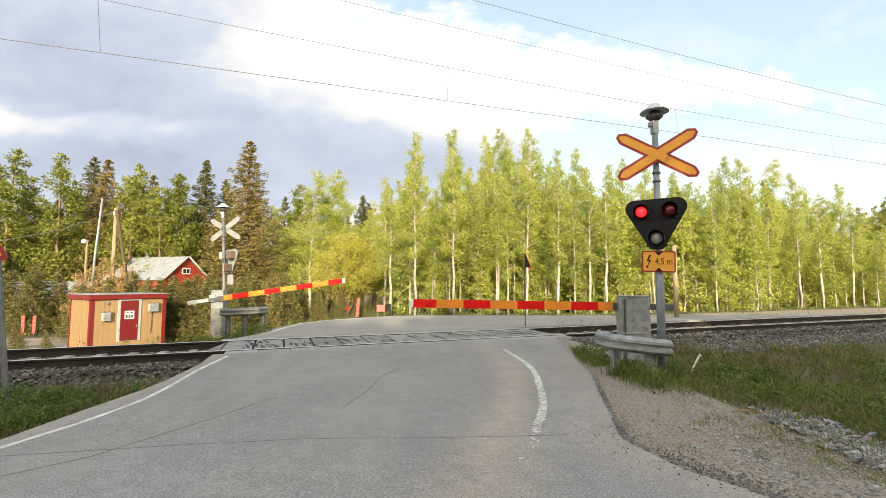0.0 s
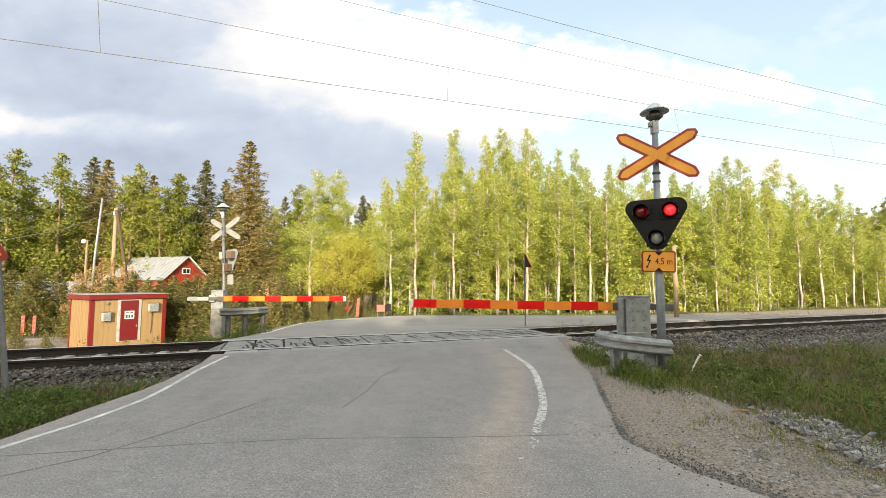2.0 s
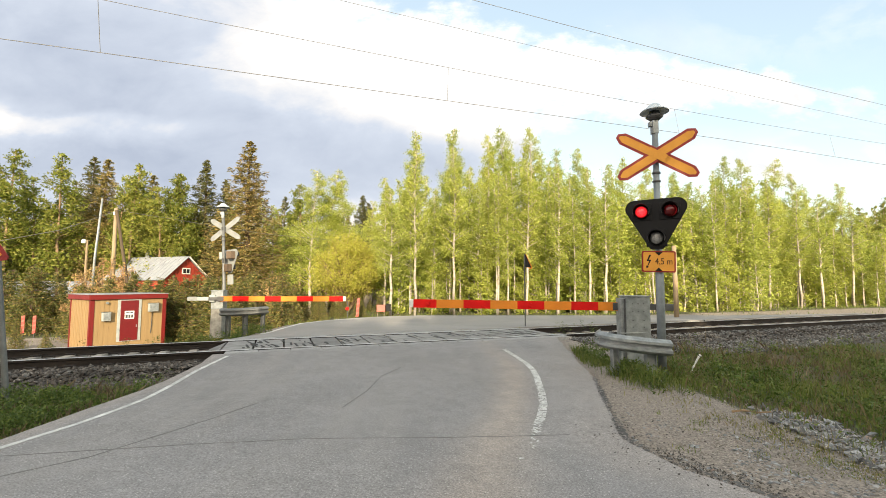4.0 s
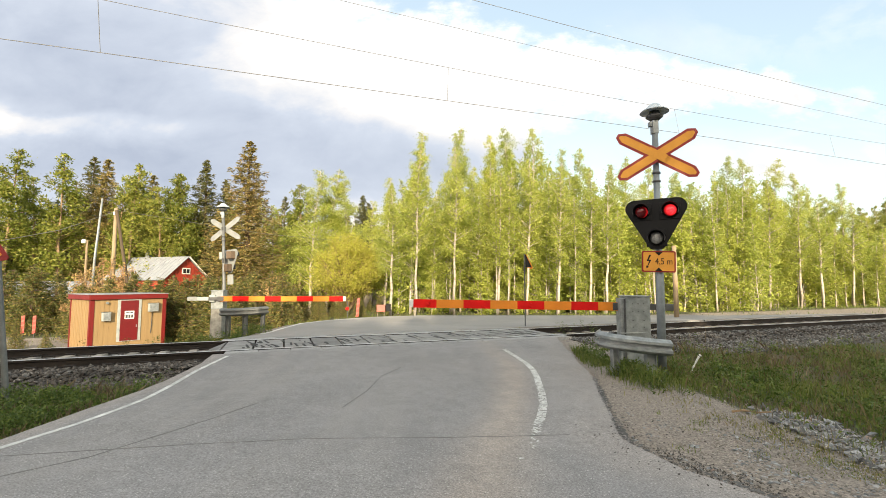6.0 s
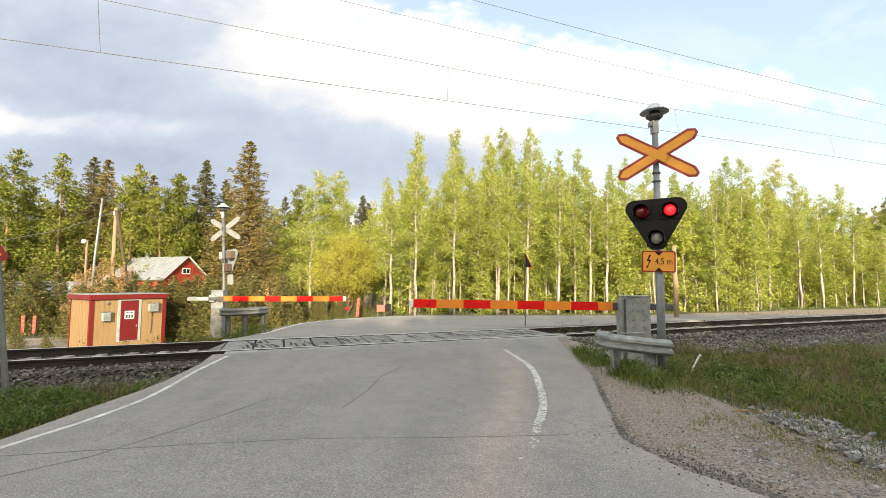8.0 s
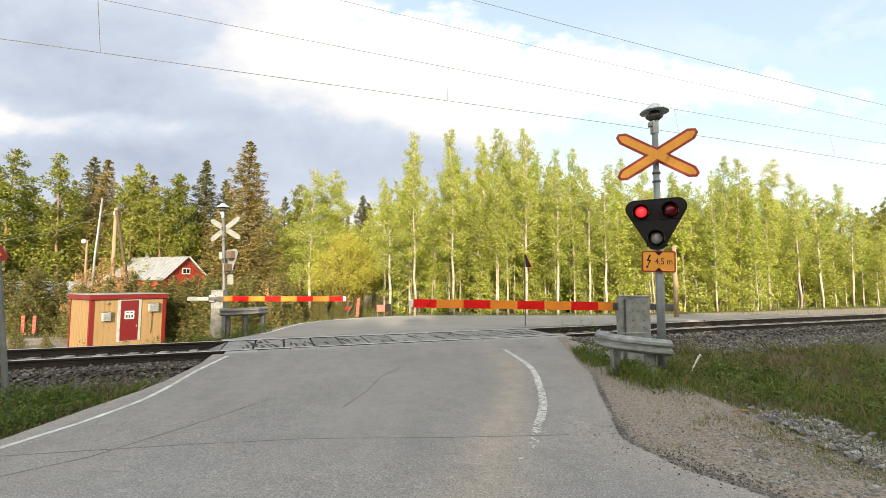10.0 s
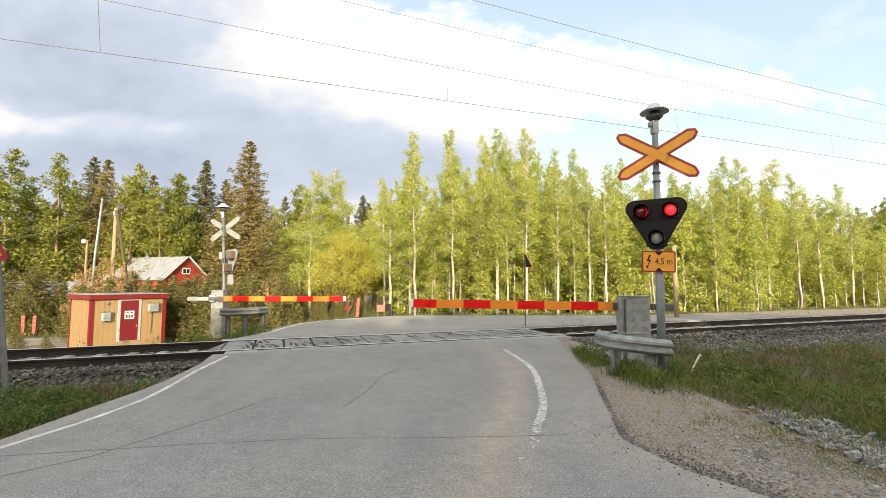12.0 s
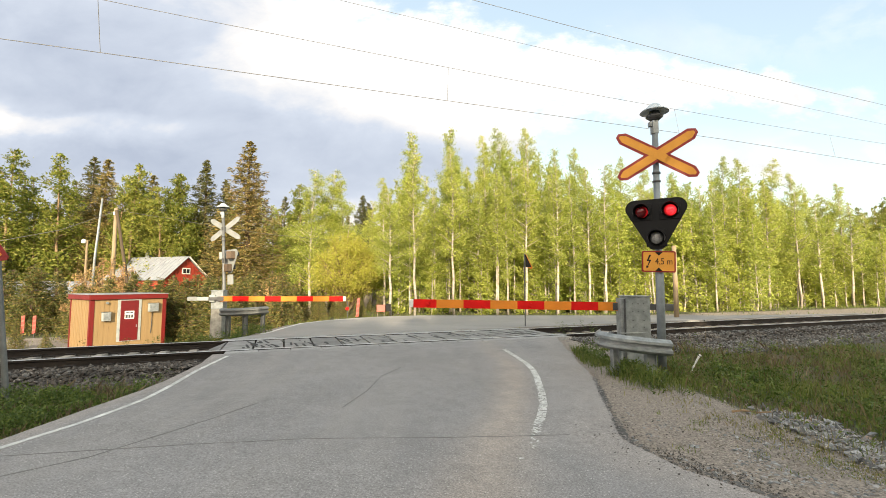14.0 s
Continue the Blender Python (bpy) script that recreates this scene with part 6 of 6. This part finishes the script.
# ---- grass and weeds ----
def blades(name, spots, height, width, material, label, seed, lean=0.5):
    rng = np.random.default_rng(seed)
    s = np.array(spots)
    n = len(s)
    a = rng.random(n) * 6.283
    h = height * (0.4 + 0.9 * rng.random(n)) * np.array([max(0.45, 1 + 1.3 * noise.noise((x * 1.5, y * 1.5, 11))) for x, y, _ in spots])
    w = width * (0.6 + 0.8 * rng.random(n))
    b = a + rng.normal(0, 0.8, n) + 1.57
    ln = lean * h * rng.random(n)
    d = np.stack([np.cos(a), np.sin(a), np.zeros(n)], 1)
    k = np.stack([np.cos(b), np.sin(b), np.zeros(n)], 1)
    z = np.array((0, 0, 1.0))
    p = np.stack([s - d * w[:, None], s + d * w[:, None], s + d * (w * 0.7)[:, None] + k * (ln * 0.35)[:, None] + z * (h * 0.6)[:, None],
                  s + k * ln[:, None] + z * h[:, None], s - d * (w * 0.7)[:, None] + k * (ln * 0.35)[:, None] + z * (h * 0.6)[:, None]], 1).reshape(-1, 3)
    ob = mesh_object(name, p.tolist(), [tuple(range(5 * i, 5 * i + 5)) for i in range(n)], material)
    return tagged(ob, label, "grass", kind="stuff")


def leafy(name, spots, size, per, spread, height, material, label, seed):
    rng = np.random.default_rng(seed)
    s = np.repeat(np.array(spots), per, 0)
    tall = np.repeat([max(0.35, 1 + 1.4 * noise.noise((x * 1.7, y * 1.7, 15))) for x, y, _ in spots], per)
    c = s + rng.normal(0, spread, s.shape) * (1, 1, 0)
    c[:, 2] += height * tall * rng.random(len(c)) ** 1.2
    me = card_mesh(name, c, size, seed, droop=-0.2, aspect=1.6)
    me.materials.append(material)
    return tagged(new(name, me), label, "weeds", kind="stuff")


def grass():
    rng = random.Random(8)
    green, dry, dead, weeds, sparse, far, stems, low, short, verge = [], [], [], [], [], [], [], [], [], []
    for k in range(190000):
        x, y = (rng.uniform(-13, 22), rng.uniform(1.2, 16)) if k < 80000 else (rng.uniform(2.2, 11), rng.uniform(2.6, 12)) if k < 140000 else (rng.uniform(-9.5, -4), rng.uniform(2.5, 9.2))
        u, v = uv(x, y)
        if v > -1.9:
            continue
        g = gravel_at(x, y)
        n = noise.noise((x * 0.6, y * 0.6, 7))
        if x < road_left(y) - 0.10 + 0.12 * noise.noise((x * 3, y * 3, 19)) and y < 9.5:
            edge = step(-2.35, -3.2, v)
            if rng.random() < edge * (0.85 + 0.4 * n):
                (verge if rng.random() < 0.68 else dead).append((x, y, ground_z(x, y) - 0.01))
                if rng.random() < 0.12 + 0.7 * step(-0.05, 0.3, noise.noise((x * 1.4, y * 1.4, 23))) * 0.6:
                    low.append((x, y, ground_z(x, y)))
        elif x > road_right(y) + 0.4:
            bare = step(0.12, 0.32, noise.noise((x * 0.55, y * 0.55, 31))) * step(-6.0, -4.5, v)
            if rng.random() < (1 - g) * step(-2.0, -2.9, v) * (0.62 + 0.6 * n) * (1 - 0.75 * bare):
                spot = (x, y, ground_z(x, y) - 0.01)
                if rng.random() < 0.34 * step(-6.2, -3.4, v) - 0.7 * n + 0.4 * bare:
                    dead.append(spot)
                elif rng.random() < 0.11 - 0.35 * n:
                    dry.append(spot)
                else:
                    green.append(spot)
                if rng.random() < 0.012 + 0.16 * step(0.05, 0.3, noise.noise((x * 0.8, y * 0.8, 41))) * step(-3.8, -5.2, v) + 0.30 * step(4.6, 5.3, x) * step(6.6, 5.7, y) * step(-0.25, 0.1, n):
                    weeds.append((x, y, ground_z(x, y)))
                if rng.random() < 0.018 + 0.03 * max(0, n):
                    stems.append((x, y, ground_z(x, y)))
            elif rng.random() < 0.006 + 0.11 * step(0.10, 0.3, noise.noise((x * 1.2, y * 1.2, 51))) * step(0.5, 1.0, x - road_right(y)):
                for _ in range(24):
                    sparse.append((x + rng.gauss(0, 0.05), y + rng.gauss(0, 0.05), ground_z(x, y) - 0.005))
    tufts = []
    for cx, cy, r, n in ((2.98, 7.1, 0.18, 500), (3.5, 7.2, 0.25, 600), (2.92, 8.0, 0.20, 600), (2.78, 8.6, 0.16, 700), (2.80, 9.2, 0.20, 600), (3.1, 6.5, 0.2, 300), (3.9, 6.6, 0.3, 400)):
        for _ in range(n):
            x, y = rng.gauss(cx, r), rng.gauss(cy, r)
            if x > road_right(y) + 0.08:
                tufts.append((x, y, ground_z(x, y) - 0.01))
    blades("grass_tufts", tufts, 0.13, 0.0045, GRASS, "tall grass tufts round the guard rail", 14, 0.6)
    for _ in range(30000):
        x, y = rng.uniform(-24, 40), rng.uniform(11, 36)
        u, v = uv(x, y)
        if v < 1.9 or far_road(x, y) > -0.05 or gravel_at(x, y) > 0.75 and rng.random() < 0.9:
            continue
        far.append((x, y, ground_z(x, y) - 0.01))
    blades("grass", green, 0.12, 0.0055, GRASS, "rough green verge grass", 1, 0.7)
    blades("verge_grass", verge, 0.085, 0.005, GRASS, "short rough grass beside the road", 17, 0.8)
    blades("dry_grass", dry, 0.19, 0.0035, GRASS_DRY, "dry straw among the grass", 2, 0.6)
    blades("dead_grass", dead, 0.15, 0.006, DEAD, "matted brown dead grass on the bank", 12, 1.1)
    blades("straw_stems", stems, 0.42, 0.0035, GRASS_DRY, "thin straw stems standing in the grass", 13, 0.4)
    blades("sparse_grass", sparse, 0.038, 0.003, GRASS, "sparse short tufts on the gravel shoulder", 3, 0.8)
    blades("far_grass", far, 0.14, 0.012, GRASS, "grass beyond the railway", 4, 0.7)
    for cx, cy, r, n in ((3.45, 4.85, 0.20, 150), (3.0, 4.95, 0.20, 110), (3.62, 4.35, 0.14, 120), (3.70, 3.85, 0.20, 260), (3.35, 3.65, 0.18, 170), (3.1, 4.3, 0.2, 90), (3.75, 3.4, 0.18, 200), (2.95, 5.6, 0.25, 120)):
        for _ in range(n):
            x, y = rng.gauss(cx, r), rng.gauss(cy, r * 0.8)
            short.append((x, y, ground_z(x, y) - 0.005))
    blades("short_grass", short, 0.055, 0.0035, GRASS_PALE, "short yellowish tufts among the stones", 16, 1.0)
    leafy("weeds", weeds, 0.036, 15, 0.055, 0.24, WEED, "low leafy weeds in the verge", 5)
    leafy("low_weeds", low, 0.023, 13, 0.05, 0.17, WEED, "small-leaved weeds beside the road", 15)
    # taller clumps round the posts
    clumps = []
    for cx, cy, r, n in ((2.85, 8.3, 0.14, 16), (2.78, 9.0, 0.16, 14), (2.98, 7.15, 0.16, 40), (3.6, 7.3, 0.25, 30), (3.05, 6.35, 0.2, 14), (-6.7, 12.9, 0.8, 90), (-5.6, 13.0, 0.5, 50), (-9, 13.6, 1.2, 110), (-12.5, 18.5, 1.2, 120), (2.4, 13.5, 0.5, 40), (3.6, 13.7, 0.6, 50), (-14.4, 19.6, 0.7, 60)):
        for _ in range(n):
            x, y = rng.gauss(cx, r), rng.gauss(cy, r)
            if far_road(x, y) > 0 and uv(x, y)[1] > 0 or x < road_right(y) + 0.2 and 0 < x and uv(x, y)[1] < 0:
                continue
            clumps.append((x, y, ground_z(x, y)))
    leafy("weed_clumps", clumps, 0.024, 40, 0.06, 0.26, WEED, "tall leafy weeds round the posts", 6)


grass()


def loose_stones():
    rng = random.Random(5)
    heap = []
    for _ in range(760):
        t = rng.random()
        x, y = 4.20 - 0.12 * t + rng.gauss(0, 0.19), 5.55 - 1.75 * t + rng.gauss(0, 0.12)
        heap.append((x, y, ground_z(x, y) + 0.01 + 0.03 * rng.random()))
    stones("stone_heap", heap, 0.043, "loose heap of grey broken stone at the verge", 7, STONE_PALE)
    grit = []
    for _ in range(26000):
        x, y = rng.uniform(1.4, 4.8), rng.uniform(2.2, 9.0)
        n = noise.noise((x * 1.7, y * 1.7, 2))
        if road_right(y) - 0.12 < x and gravel_at(x, y) > 0.25 and rng.random() < (0.18 + 0.5 * step(5.8, 4.0, y) + 0.3 * n):
            grit.append((x, y, max(ground_z(x, y), road_z(x, y) - 0.046)))
    crumbs = []
    for _ in range(300):
        y = rng.uniform(2.4, 4.6)
        x = road_right(y) + rng.gauss(0.08, 0.22)
        crumbs.append((x, y, max(road_z(x, y), ground_z(x, y))))
    for _ in range(520):
        t = rng.random()
        x, y = 1.70 + 0.62 * t + rng.gauss(0.05, 0.09), 4.08 - 1.05 * t + rng.gauss(0, 0.07)
        crumbs.append((x, y, max(road_z(x, y) - 0.03, ground_z(x, y))))
    stones("asphalt_crumbs", crumbs, 0.0075, "dark crumbs of broken asphalt along the road's edge", 10, STONE)
    chips = []
    for _ in range(1500):
        x, y = rng.gauss(2.75, 0.5), rng.gauss(3.8, 0.6)
        if noise.noise((x * 2.2, y * 2.2, 61)) < -0.05:
            continue
        if x > road_right(y) + 0.05:
            chips.append((x, y, ground_z(x, y)))
    stones("loose_chippings", chips, 0.017, "flat grey stone chips trodden into the shoulder", 9, STONE_PALE, flat=0.5)
    stones("loose_gravel", grit, 0.0085, "loose gravel strewn on the shoulder", 8, GRIT)


loose_stones()


# ---- what moves ----
def flash_times():
    """Changes of the two lamps: (time, +1 where the light passes to the right-hand lamp)."""
    out = []
    for k in range(-1, 20):
        t = float(np.interp(k, [-1, 0, 3, 7, 9, 14, 18, 19], [-0.5, 0.26, 2.56, 5.68, 7.13, 10.91, 13.92, 14.68]))
        out += [(t, 1), (t + 0.40, -1)]
    return sorted(out)


def motions():
    boom = BOOMS["far"]
    rest = boom.matrix_basis.copy()
    walk(boom, [(t, rest @ pose(0, 0, 0, 0, -a, 0)) for t, a in ((0.0, 8.2), (0.2, 6.3), (0.4, 4.65), (0.6, 3.0), (0.8, 1.35), (1.0, 0.0), (1.2, -0.3), (1.4, 0.0), (14.0, 0.0))])

    # each lamp core turns its glowing side to the front and away again
    for core, x in LAMPS:
        mine = 1 if x > 0 else -1
        place = core.matrix_basis.translation.copy()
        rows = []
        turn = 180.0 if mine == 1 else 0.0
        for t, to in flash_times():
            if t < 0:
                turn = 0.0 if to == mine else 180.0
                continue
            if not rows:
                rows.append((0.0, turn))
            goal = 0.0 if to == mine else 180.0
            if t - 0.10 > rows[-1][0]:
                rows.append((t - 0.10, turn))
            mid = 72.0 if goal == 0.0 else 78.0
            rows += [(t, mid), (t + 0.03, 60.0 if goal == 0.0 else 104.0), (t + 0.10, goal if goal == 0.0 else 150.0)]
            turn = goal if goal == 0.0 else 150.0
        last = float(np.interp(14.0, [r[0] for r in rows], [r[1] for r in rows]))
        rows = [r for r in rows if r[0] < 13.97] + [(14.0, last)]
        walk(core, [(t, Matrix.Translation(place) @ Matrix.Rotation(radians(a), 4, "Z")) for t, a in rows])

    # the wind in the birches
    gust_t = [0, 0.5, 1, 1.5, 2, 2.5, 3, 3.6, 4.4, 5.3, 6, 6.5, 7, 7.5, 8, 8.6, 9.4, 10.3, 11, 11.5, 12, 12.5, 13, 13.5, 14]
    gust = [0, 2, 5, 3.5, 1.5, 0.5, -2, -1, 6, 10, 13, 11, 8, 7, 7, 4, -3, -10, -9, -7, -6, -8, -9, -8, -6]
    rng = random.Random(77)
    for ob, x, y, z, lean, turn, sw in SWAY:
        lag, ph, fr = rng.uniform(-0.3, 0.5), rng.uniform(0, 6.28), rng.uniform(1.6, 2.6)
        rows = []
        for k in range(29):
            t = 0.5 * k
            a = 0.17 * sw * float(np.interp(t - lag, gust_t, gust)) + 0.22 * sw * math.sin(fr * t + ph) - 0.22 * sw * math.sin(ph)
            b = 0.25 * sw * math.sin(0.8 * fr * t + ph * 1.7)
            rows.append((t, pose(x, y, z, b, lean + a, 0) @ pose(0, 0, 0, 0, 0, turn)))
        keep = ob.scale.copy()
        walk(ob, rows)
        ob.scale = keep

    # the pennant and the small disc swing a little
    base = cloth.matrix_basis.copy()
    walk(cloth, [(0.7 * k, base @ pose(0, 0, 0, 0, 3.5 * math.sin(2.1 * k), 14 * math.sin(1.3 * k + 1))) for k in range(21)])


motions()
